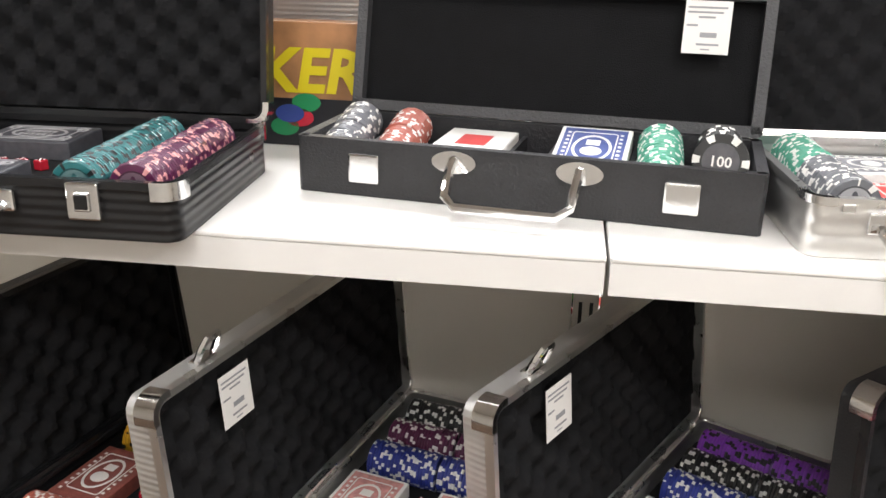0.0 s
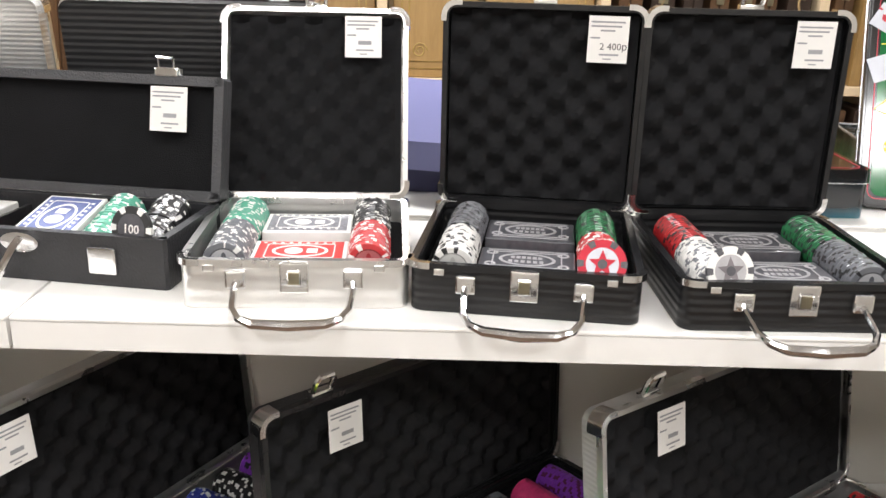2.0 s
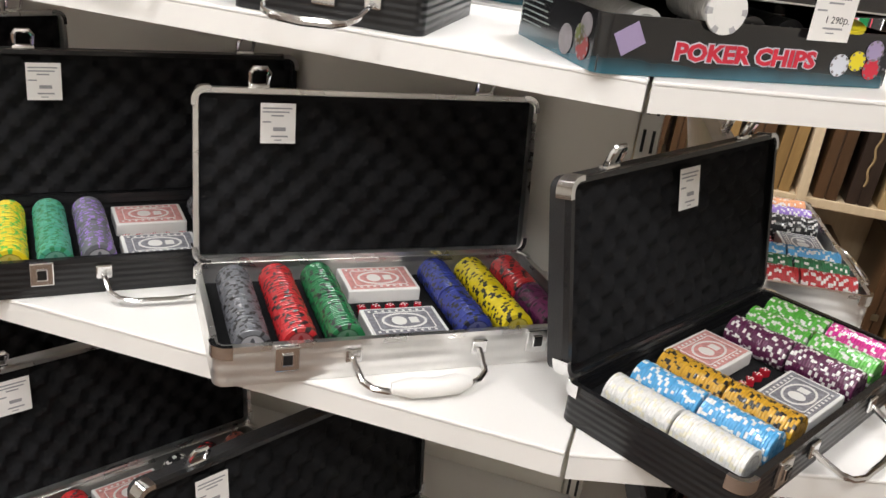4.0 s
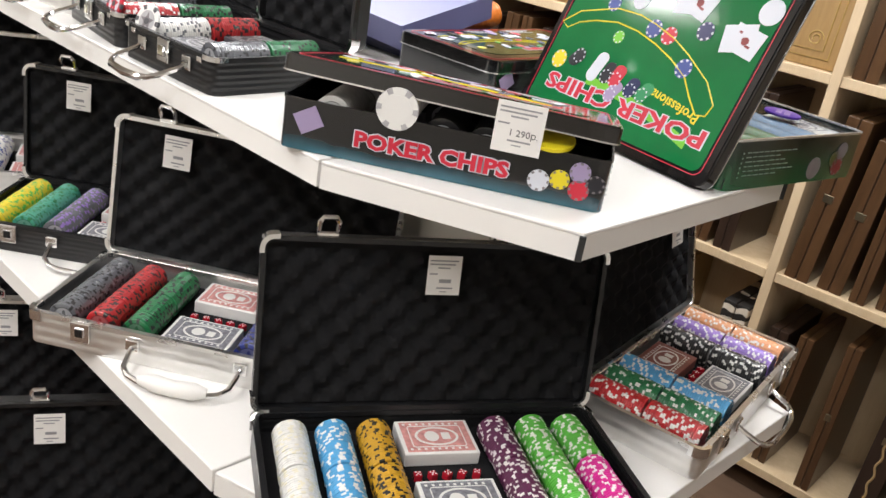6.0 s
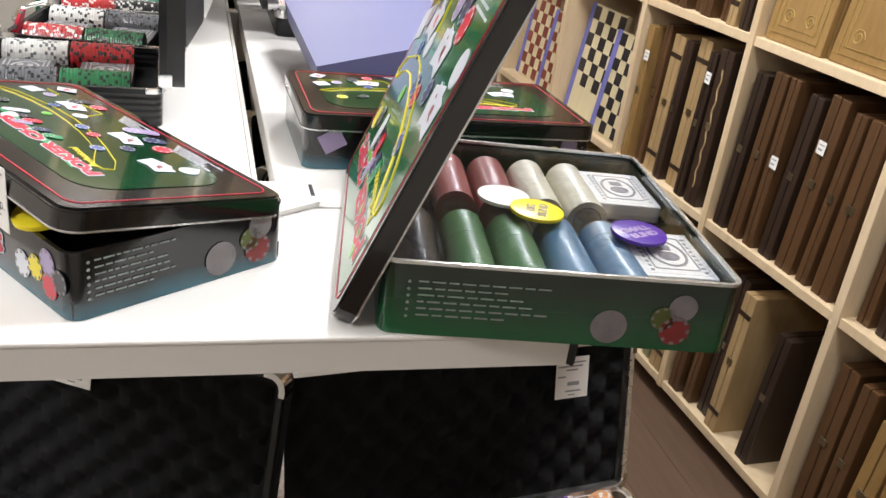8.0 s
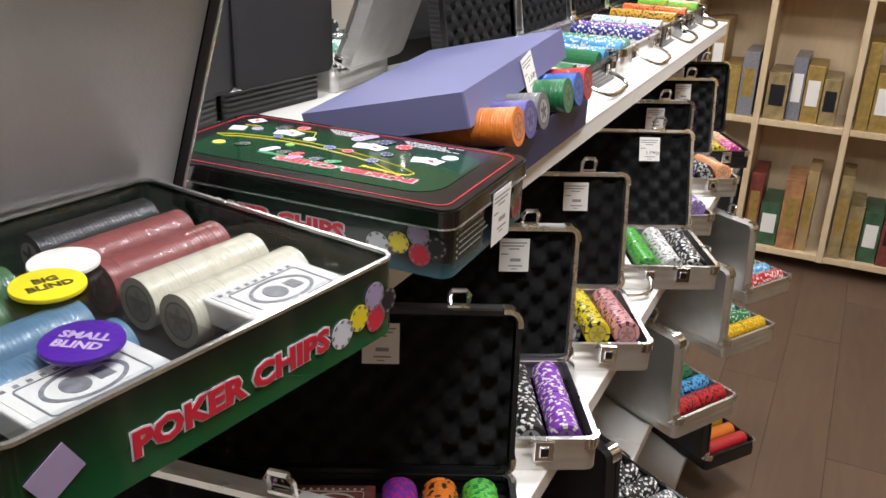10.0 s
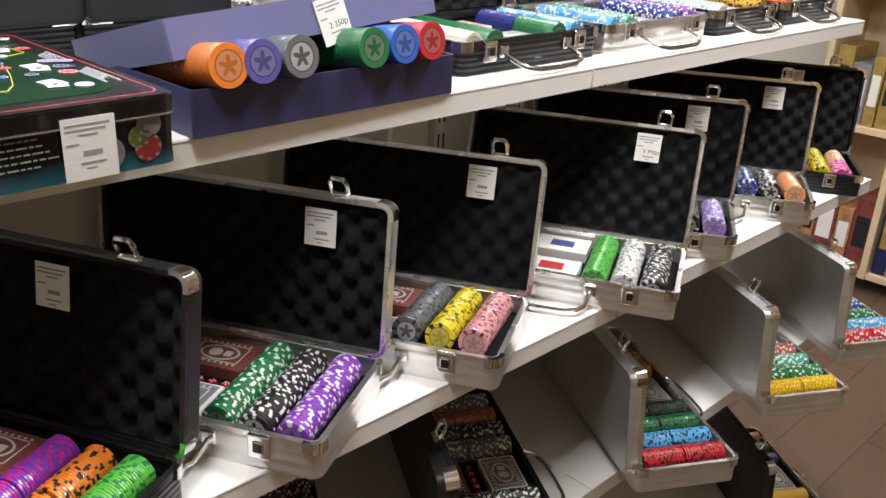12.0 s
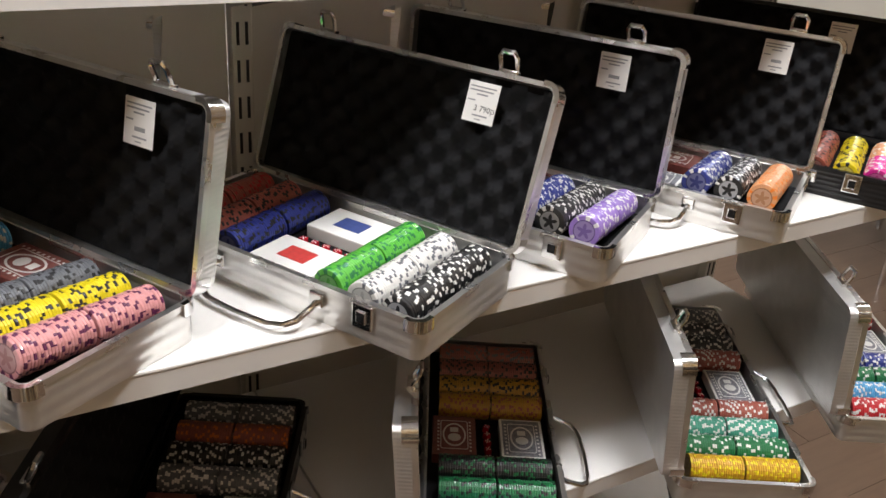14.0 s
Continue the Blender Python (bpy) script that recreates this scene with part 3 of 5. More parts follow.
    for i in range(nx):
        for j in range(ny):
            bm.faces.new((grid[i][j], grid[i + 1][j], grid[i + 1][j + 1], grid[i][j + 1]))
    lid_part("lid_foam", bm, FOAM, lid, "black egg-crate foam", True)
    for s in spots:
        bm = bmesh.new()
        loop = [(w * s - 0.010, d + 0.004, -0.006), (w * s - 0.0105, d + 0.019, 0.003), (w * s - 0.007, d + 0.0245, 0.006), (w * s + 0.007, d + 0.0245, 0.006), (w * s + 0.0105, d + 0.019, 0.003), (w * s + 0.010, d + 0.004, -0.006)]
        tube(bm, loop, 0.003, 6, True)
        block(bm, w * s - 0.012, w * s + 0.012, d - 0.001, d + 0.006, -0.012, -0.002, 0.001)
        lid_part("hasp", bm, CHROME, lid, "chrome hasp loop", True)
    for s in (0.12, 0.88):
        bm = tube(bmesh.new(), [(w * s - 0.014, d + 0.002, hb), (w * s + 0.014, d + 0.002, hb)], 0.0035)
        part("hinge", bm, CHROME, case, "chrome hinge", True)
    if tag:
        price_tag(lid, ml @ pose(w * tag - 0.02, d - (0.008 if small else 0.014), 0.0035) @ pose(0, 0, 0, -90), price)
    # contents, things of their own
    top = floor_z
    if small:
        xs = (0.036, w - 0.036)
        for x, c in zip(xs, rolls):
            m = place @ pose(x, 0.018, top + R_CHIP - 0.003)
            chip_roll(m, n, c)
        card_deck(place @ pose(w / 2, 0.05, top), decks[0])
        card_deck(place @ pose(w / 2, 0.142, top), decks[1])
        for i in range(5):
            die(place @ pose(w / 2 - 0.034 + 0.017 * i, 0.094, top, 0, 0, 20 * i))
    else:
        half = (len(rolls) + 1) // 2
        pitch = (w - 0.03 - 0.098) / max(2 * half, 1)
        for k, c in enumerate(rolls):
            x = 0.015 + pitch * (k + 0.5) if k < half else w - 0.015 - pitch * (len(rolls) - k - 0.5)
            chip_roll(place @ pose(x, 0.014, top + R_CHIP - 0.003 + (0.018 if lift else 0), -lift), n, c)
        card_deck(place @ pose(w / 2, 0.048, top, 0, 0, 0), decks[0])
        card_deck(place @ pose(w / 2, d - 0.044, top), decks[1])
        for i in range(5):
            die(place @ pose(w / 2 - 0.034 + 0.017 * i, d / 2 + 0.002, top, 0, 0, 17 * i))
    return case


def at_left(x, y, z, yaw):
    return pose(x, y, z + 0.0005, 0, 0, yaw)


def at_right(x, y, z, yaw, w):
    a = radians(yaw)
    return pose(x - w * math.cos(a), y - w * math.sin(a), z + 0.0005, 0, 0, yaw)


# ---- room ----
def setting(name, bm, material, label, smooth=False):
    return tagged(part(name, bm, material, None, label, smooth), kind="structure")


X0, X1, Y0, Y1, ZC = -4.6, 2.6, -2.6, 2.10, 2.55
floor = setting("floor", boxed(X0 - 0.1, X1 + 0.1, Y0 - 0.1, Y1 + 0.1, FLOOR - 0.1, FLOOR - 0.008), EBONY, "brown wood laminate floor")
setting("ceiling", boxed(X0 - 0.1, X1 + 0.1, Y0 - 0.1, Y1 + 0.1, ZC, ZC + 0.1), CEILING, "plain white ceiling")
setting("wall_north", boxed(X0, X1, Y1, Y1 + 0.1, FLOOR - 0.008, ZC), PLASTER, "plain beige painted wall")
setting("wall_south", boxed(X0, X1, Y0 - 0.1, Y0, FLOOR - 0.008, ZC), PLASTER, "plain beige painted wall")
setting("wall_west", boxed(X0 - 0.1, X0, Y0 - 0.1, Y1 + 0.1, FLOOR - 0.008, ZC), PLASTER, "plain beige painted wall")
setting("wall_east", boxed(X1, X1 + 0.1, Y0 - 0.1, Y1 + 0.1, FLOOR - 0.008, ZC), PLASTER, "plain beige painted wall")
setting("baseboard", boxed(X0, X0 + 0.015, Y0, 0.2, FLOOR - 0.008, FLOOR + 0.07, 0.004), WHITE, "white baseboard along the wall")

GLOW = bpy.data.materials.new("lamp_diffuser")
GLOW.use_nodes = True
GLOW.node_tree.nodes["Principled BSDF"].inputs["Emission Color"].default_value = (1.0, 0.94, 0.85, 1)
GLOW.node_tree.nodes["Principled BSDF"].inputs["Emission Strength"].default_value = 6.0
# Unseen fittings: their square shape and positions are assumed, strengths set per lamp.
for x, y, power in LAMPS:
    lamp_thing = thing("ceiling_lamp", pose(x, y, ZC), "assumed square white ceiling lamp out of view, with a glowing diffuser", "ceiling lamp", "ceiling lamps")
    bm = bmesh.new()
    ring(bm, [(-0.3, -0.3), (0.3, -0.3), (0.3, 0.3), (-0.3, 0.3)], [(-0.27, -0.27), (0.27, -0.27), (0.27, 0.27), (-0.27, 0.27)], -0.03, 0)
    part("frame", bm, WHITE, lamp_thing)
    part("diffuser", boxed(-0.268, 0.268, -0.268, 0.268, -0.012, -0.004), GLOW, lamp_thing, "glowing diffuser")
    light = bpy.data.lights.new("lamp_light", "AREA")
    light.shape, light.size = "SQUARE", 0.45
    light.energy = LAMP_WATTS * power
    light.color = (0.945, 0.955, 0.995)
    lo = new("lamp_light", light)
    lo.parent = lamp_thing
    lo.matrix_basis = pose(0, 0, -0.02)


# ---- gondola shelving ----
Z1, Z2, Z3, Z4 = 1.10, 0.757, 0.40, -0.06
YC = 0.02


def shelf(pts, z, label, t=0.03):
    """A folded sheet-metal shelf with a turned-down lip; z is its top."""
    cx, cy = sum(p[0] for p in pts) / len(pts), sum(p[1] for p in pts) / len(pts)
    ob = thing("shelf", pose(0, 0, z), label, "shelf", "gondola shelves")
    bm = prism(bmesh.new(), pts, -0.005, 0)
    bmesh.ops.bevel(bm, geom=bm.edges[:], offset=0.0018, segments=2, affect="EDGES", profile=0.5)
    part("deck", bm, WHITE, ob)
    near = [(x + math.copysign(0.0006, cx - x), y + math.copysign(0.0006, cy - y)) for x, y in pts]
    far = [(x + math.copysign(0.003, cx - x), y + math.copysign(0.003, cy - y)) for x, y in pts]
    part("folded_lip", ring(bmesh.new(), near, far, -t, -0.0048), WHITE, ob, "folded white lip")
    part("stiffener", boxed(min(p[0] for p in pts) + 0.01, max(p[0] for p in pts) * 1.0 - 0.01, cy - 0.02, cy + 0.02, -t * 0.6, -0.005), WHITE, ob)
    return ob


for z, ya, yb in ((Z1, -0.306, 0.34), (Z2, -0.405, 0.435), (Z3, -0.405, 0.435), (Z4, -0.42, 0.45)):
    for xa, xb in ((-2.0, -1.0), (-1.0, 0.0)):
        shelf([(xa + 0.0012, ya), (xb - 0.0012, ya), (xb - 0.0012, YC - 0.012), (xa + 0.0012, YC - 0.012)], z, "white enamelled metal gondola shelf with a folded front lip")
        shelf([(xa + 0.0012, YC + 0.012), (xb - 0.0012, YC + 0.012), (xb - 0.0012, yb), (xa + 0.0012, yb)], z, "white enamelled metal gondola shelf with a folded front lip")
    xe, ea, eb = (0.25, -0.19, 0.245) if z == Z1 else (0.325, -0.30, 0.335)
    end = shelf([(0.0025, ya), (xe, ea), (xe, eb), (0.0025, yb), (0.0025, YC + 0.03), (0.018, YC + 0.03), (0.018, YC - 0.03), (0.0025, YC - 0.03)], z,
          "white tapering metal end shelf of the gondola")
    for yc, turn in ((ea, 40), (eb, -40)):
        # Solid dark block in place of the shaded slit at the corner.
        bm = boxed(-0.003, 0.003, -0.0035, 0.0035, -0.029, -0.004)
        bmesh.ops.transform(bm, matrix=pose(xe - 0.0015, yc, 0, 0, 0, turn), verts=bm.verts[:])
        part("corner_gap", bm, SLOT_SHADE, end, "dark block for the shade in the gap where the folded lips meet")

frame_thing = thing("gondola_frame", pose(0, 0, FLOOR), "cream metal back panel and slotted posts of the shelving", "shelving frame")
for xa, xb in ((-2.0, -1.0), (-1.0, 0.0)):
    for k, (za, zb) in enumerate(((0.05, 0.43), (0.432, 0.86), (0.862, 1.295))):
        part("back_panel", boxed(xa + 0.016, xb - 0.016, YC - 0.011, YC - 0.005, za, zb, 0.001), PANEL, frame_thing)
for x in (-2.0, -1.0, 0.0):
    bm = boxed(x - 0.014, x + 0.014, YC - 0.0115, YC + 0.0115, 0.0, 1.296, 0.002)
    post = part("post", bm, PANEL, frame_thing, "slotted upright post")
    for s in (-1, 1):
        # The post is not pierced: dark strips on it paint the shade of its slots.
        bm = bmesh.new()
        for i in range(24):
            z = 0.1 + 0.05 * i
            ys = sorted((YC + s * 0.0112, YC + s * 0.0122))
            block(bm, x - 0.008, x - 0.004, *ys, z, z + 0.03)
            block(bm, x + 0.004, x + 0.008, *ys, z, z + 0.03)
        tagged(part("slotting", bm, SLOT_SHADE, post, "dark strips for the shade in the bracket slots"), kind="stuff")
for z in (Z1, Z2, Z3):
    for x in (-1.99, -1.03, -1.0, -0.03):
        for ya, yb in ((-0.24, YC - 0.013), (YC + 0.013, 0.29)):
            pts = [(ya, 0), (yb, 0), (yb, -0.07)] if ya < 0 else [(yb, 0), (ya, 0), (ya, -0.07)]
            bm = prism(bmesh.new(), pts, -0.0012, 0.0012)
            bmesh.ops.transform(bm, matrix=Matrix(((0, 0, 1, x + 0.015), (1, 0, 0, 0), (0, 1, 0, z - 0.031 - FLOOR), (0, 0, 0, 1))), verts=bm.verts[:])
            part("bracket", bm, PANEL, frame_thing)
part("plinth", boxed(-2.0, 0.0, -0.36, 0.40, 0, 0.108, 0.003), PANEL, frame_thing)
part("end_plinth", boxed(0.002, 0.26, -0.27, 0.31, 0, 0.108, 0.003), PANEL, frame_thing)
bm = prism(bmesh.new(), [(-0.05, YC - 0.04), (-0.05, YC + 0.05), (0.0, YC + 0.05), (0.03, YC + 0.005), (0.0, YC - 0.04)], 1.301, 1.306)
part("joint_cover", bm, WHITE, frame_thing, "small white joint cover")
# Two dark strips paint the shade in the cover's slots.
bm = bmesh.new()
for y in (YC - 0.035, YC + 0.045):
    block(bm, -0.044, -0.014, y - 0.002, y + 0.002, 1.306, 1.3065)
part("cover_slot", bm, SLOT_SHADE, frame_thing)

# ---- cases on the near side, upper shelf ----
poker_case(at_right(-1.309, -0.338, Z1, 1.5, 0.40), 0.40, 0.215, [("teal", "black"), ("brick", "black"), ("teal", "teal"), ("teal", "black"), ("plum", "rose")],
           False, 8, ("charcoal", "charcoal"), tag=0, n=50, note="teal and plum chip rolls")
poker_case(at_left(-0.860, -0.278, Z1, 3.5), 0.20, 0.207, [("grey", "white", "mint", "white"), ("red", "white", "black", "white")], True, 21, ("red", "grey"), True, 0.76, n=46)
poker_case(at_left(-0.660, -0.268, Z1, -7), 0.202, 0.208, [("white", "black", "grey", "black"), ("red", "white", "green", "black")], False, -1, ("charcoal", "charcoal"), True, 0.82, "2 400р.", n=46)
poker_case(at_left(-0.427, -0.299, Z1, 1.5), 0.204, 0.208, [("white", "grey", "red", "black"), ("grey", "black", "green", "black")], False, 0, ("charcoal", "charcoal"), True, 0.82, n=46)


def face_chip(m, rim, spot, face, star, words, label):
    """One chip leaning face outward at the end of a roll; its face lies in xy."""
    r = 0.0212
    chip = part("poker_chip", prism(bmesh.new(), [(r * math.cos(0.2244 * i), r * math.sin(0.2244 * i)) for i in range(28)], 0, 0.0034), rim)
    chip.matrix_basis = m
    for k in range(6):
        bm = bmesh.new()
        a = [radians(60 * k + g) for g in (-9, -3, 3, 9)]
        prism(bm, [((r + 0.0002) * math.cos(v), (r + 0.0002) * math.sin(v)) for v in a] + [(0.0158 * math.cos(v), 0.0158 * math.sin(v)) for v in reversed(a)], -0.0002, 0.0037)
        part("edge_spot", bm, spot, chip)
    part("face_ring", disc(bmesh.new(), 0, 0, 0.0142, 0.0034, 0.0003, 28), face, chip, "printed face")
    if words:
        lettering("number", words, 0.0115, pose(0, -0.004, 0.0038), star, chip, 0.0002, "CENTER", depth=0.0001)
    elif star is not face:
        pts = [((0.0125 if i % 2 == 0 else 0.0055) * math.sin(0.62832 * i), (0.0125 if i % 2 == 0 else 0.0055) * math.cos(0.62832 * i)) for i in range(10)]
        part("star", prism(bmesh.new(), pts, 0.0036, 0.004), star, chip, "printed star")
        part("centre", disc(bmesh.new(), 0, 0, 0.0042, 0.004, 0.0003, 16), CASINO_GREY, chip)
    return tagged(chip, label, "poker chip", "loose poker chips")


face_chip(at_left(-0.660, -0.268, Z1, -7) @ pose(0.166, 0.0112, 0.0505, 72, 0, 4), RED_PRINT, CASINO_GREY, WHITE_PRINT, RED_PRINT, "", "red poker chip with a star leaning on its roll")
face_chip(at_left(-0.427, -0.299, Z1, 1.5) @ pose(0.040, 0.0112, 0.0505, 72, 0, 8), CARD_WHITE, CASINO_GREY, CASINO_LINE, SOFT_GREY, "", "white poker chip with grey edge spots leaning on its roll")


def wooden_case(place):
    w, d, h, t = 0.388, 0.128, 0.049, 0.009
    case = thing("wooden_poker_box", place, "open black leatherette poker box with felt lining and chrome handle", "poker box")
    bm = bmesh.new()
    ring(bm, outline(w, d, 0.003, 1), grown(w, d, 0.003, -t, 1), 0, h)
    block(bm, t, w - t, t, d - t, 0, 0.012)
    for x in (0.052, 0.107, 0.178, 0.212, 0.282, 0.335):
        part("divider", boxed(x - 0.002, x + 0.002, t + 0.0005, d - t - 0.0005, 0.0146, h - 0.012), LEATHER, case)
    part("body", bm, LEATHER, case)
    part("lining", boxed(t, w - t, t, d - t, 0.0122, 0.0145), FELT, case, "black felt lining")
    ml = Matrix.Translation((0, d - 0.001, h + 0.001)) @ pose(0, 0, 0, -13) @ STAND
    def lid_part(name, bm, mat, parent, lab=""):
        bmesh.ops.transform(bm, matrix=ml, verts=bm.verts[:])
        return part(name, bm, mat, parent, lab)
    bm = bmesh.new()
    ring(bm, outline(w, d, 0.003, 1), grown(w, d, 0.003, -0.010, 1), -0.022, 0)
    block(bm, 0.005, w - 0.005, 0.005, d - 0.005, -0.022, -0.018)
    lid = lid_part("lid", bm, LEATHER_EDGE, case, "open lid with a grey edge")
    lid_part("lid_lining", boxed(0.010, w - 0.010, 0.010, d - 0.010, -0.018, -0.012), FELT, lid, "black felt")
    for s in (0.16, 0.84):
        part("lock", boxed(w * s - 0.014, w * s + 0.014, -0.004, 0, 0.012, 0.038, 0.002), CHROME, case, "chrome lock plate")
        bm = boxed(w * s - 0.013, w * s + 0.013, d - 0.002, d + 0.008, -0.012, 0.002, 0.002)
        tube(bm, [(w * s - 0.008, d + 0.006, 0), (w * s - 0.008, d + 0.017, 0.004), (w * s + 0.008, d + 0.017, 0.004), (w * s + 0.008, d + 0.006, 0)], 0.002, 6, True)
        lid_part("hasp", bm, CHROME, lid, "chrome hasp")
        bm = disc(bmesh.new(), 0, 0, 0.019, 0, 0.004, 20, sy=0.5)
        bmesh.ops.transform(bm, matrix=Matrix.Translation((w * 0.5 + (0.052 if s > 0.5 else -0.052), -0.0002, 0.038)) @ STAND, verts=bm.verts[:])
        part("handle_mount", bm, CHROME, case, "chrome handle mount")
    a, b = w * 0.5 - 0.052, w * 0.5 + 0.052
    part("handle", tube(bmesh.new(), [(a, -0.004, 0.04), (a, -0.018, 0.034), (a + 0.002, -0.036, 0.018), (a + 0.012, -0.043, 0.012), (b - 0.012, -0.043, 0.012), (b - 0.002, -0.036, 0.018), (b, -0.018, 0.034), (b, -0.004, 0.04)], 0.0042), CHROME, case, "chrome carrying handle", True)
    price_tag(lid, ml @ pose(w * 0.80, d - 0.012, 0.0025) @ pose(0, 0, 0, -90))
    z = 0.0145 + R_CHIP - 0.004
    for x, c, tilt in ((0.03, ("grey", "white"), 12), (0.080, ("brick", "white"), 10), (0.308, ("mint", "white"), 12), (0.357, ("black", "white"), 14)):
        chip_roll(place @ pose(x, 0.016, z - 0.002, tilt, 0, 4), 24, c)
    card_deck(place @ pose(0.143, 0.062, 0.026, 0, 0, 90), "red patch")
    card_deck(place @ pose(0.247, 0.062, 0.028, 12, 0, 0) @ pose(0, 0, 0, 0, 0, 90), "blue")
    for i in range(5):
        die(place @ pose(0.195 + 0.004 * (i % 2), 0.028 + 0.014 * i, 0.0147, 0, 0, 23 * i))
    return case


wooden_case(at_left(-1.266, -0.184, Z1, -8.2))
face_chip(at_left(-1.266, -0.184, Z1, -8.2) @ pose(0.352, 0.0115, 0.054, 80, 0, -8), INK_BLACK, CARD_WHITE, CASINO_GREY, PAPER, "100", "black and white poker chip printed with a hundred")

# poster-fronted box behind the cases
poster = thing("poker_gift_box", pose(-1.335, -0.022, Z1 + 0.0005), "black and orange printed poker gift box standing upright", "game box")
part("carton", boxed(-0.13, 0.13, 0, 0.026, 0, 0.128, 0.001), COLOURFUL, poster)
bm = bmesh.new()
block(bm, -0.13, 0.13, -0.0006, -0.0002, 0.0, 0.05)
part("dark_band", bm, DARK_PRINT, poster, "dark printed band")
lettering("letters", "POKER", 0.062, pose(-0.105, -0.001, 0.058) @ STAND, YELLOW_PRINT, poster, 0.002, shear=0.2)
for x, z, mat in ((0.03, 0.046, GREEN_PRINT), (0.012, 0.034, BLUE_PRINT), (0.006, 0.020, GREEN_PRINT), (0.05, 0.012, RED_PRINT), (0.075, 0.01, BLUE_PRINT), (0.092, 0.03, GREEN_PRINT), (0.022, 0.03, RED_PRINT)):
    bm = disc(bmesh.new(), 0, 0, 0.0155, 0, 0.0006, sy=0.62)
    part("printed_chip", bm, mat, poster).matrix_basis = pose(x, -0.001 - 0.0002 * (mat == BLUE_PRINT), z) @ STAND

# ---- near side, second shelf ----
BIG = 0.41
poker_case(at_left(-1.385, -0.437, Z2, 76), BIG, 0.19, [("gold", "black"), ("cream", "brick"), ("brick", "white"), ("gold", "black"), ("cream", "black"), ("black", "white")], False, 6, ("brown", "brown"), tag=0.3)
poker_case(at_left(-1.122, -0.437, Z2, 75), BIG, 0.19, [("red", "white"), ("green", "white"), ("white", "black"), ("blue", "white"), ("plum", "white"), ("black", "white")], True, 5, ("pink", "pink"))
poker_case(at_left(-0.897, -0.450, Z2, 61), BIG, 0.19, [("red", "white"), ("green", "white"), ("white", "blue"), ("blue", "white"), ("black", "white"), ("purple", "black")], True, 5, ("pink", "pink"))
poker_case(at_left(-0.660, -0.430, Z2, 42), BIG, 0.19, [("yellow", "lime"), ("mint", "green"), ("grey", "violet"), ("grey", "black"), ("pink", "pink"), ("purple", "plum")], False, 3, ("grey", "pink"))
poker_case(at_left(-0.347, -0.460, Z2, 36.5), 0.42, 0.20, [("grey", "black"), ("red", "black"), ("green", "black"), ("blue", "black"), ("yellow", "black"), ("plum", "black", "red", "black")], True, 8, ("grey", "pink"), price="")
poker_case(at_left(0.156, -0.446, Z2, 60.5), BIG, 0.20, [("white", "cream"), ("sky", "white"), ("gold", "black"), ("plum", "white"), ("lime", "white"), ("magenta", "white", "lime", "white")], False, 11, ("grey", "pink"), tag=0.5)
poker_case(at_left(0.328, 0.058, Z2, 98), 0.395, 0.178, [("red", "white"), ("green", "white"), ("sky", "white"), ("black", "white"), ("violet", "white"), ("peach", "white")], True, 14, ("grey", "brown"), tag=0.8)
m = at_left(-0.347, -0.460, Z2, 36.5)
bm = tube(bmesh.new(), [(0.17, -0.046, 0.012), (0.19, -0.050, 0.013), (0.215, -0.051, 0.012), (0.24, -0.049, 0.013), (0.255, -0.046, 0.012)], [0.006, 0.011, 0.010, 0.011, 0.006], 10)
sleeve = part("handle_sleeve", bm, PAPER, None, "", True)
sleeve.matrix_basis = m
tagged(sleeve, "crumpled white paper sleeve wrapped round a case handle", "paper sleeve")
# third shelf
for x, y, yaw, s, c in ((-0.224, -0.596, 62, False, [("red", "black"), ("red", "grey"), ("sky", "black"), ("sky", "black"), ("green", "black"), ("yellow", "black")]),
                        (-0.541, -0.547, 59, True, [("grey", "white"), ("red", "black"), ("red", "black"), ("black", "white"), ("black", "red"), ("brick", "black")]),
                        (-0.860, -0.540, 55, False, [("rose", "white"), ("sky", "white"), ("mint", "white"), ("grey", "white"), ("gold", "black"), ("blue", "white")]),
                        (-1.180, -0.530, 52, True, [("plum", "white"), ("green", "white"), ("black", "white"), ("red", "white"), ("blue", "white"), ("gold", "black")])):
    poker_case(at_left(x, y, Z3, yaw), BIG, 0.19, c, s, 6, ("grey", "pink"), tag=0.2)
poker_case(at_left(0.31, -0.14, Z3, 80), BIG, 0.19, [("brick", "black"), ("green", "black"), ("black", "white"), ("plum", "black"), ("black", "white"), ("black", "red")], False, 20, ("brown", "brown"), tag=0)

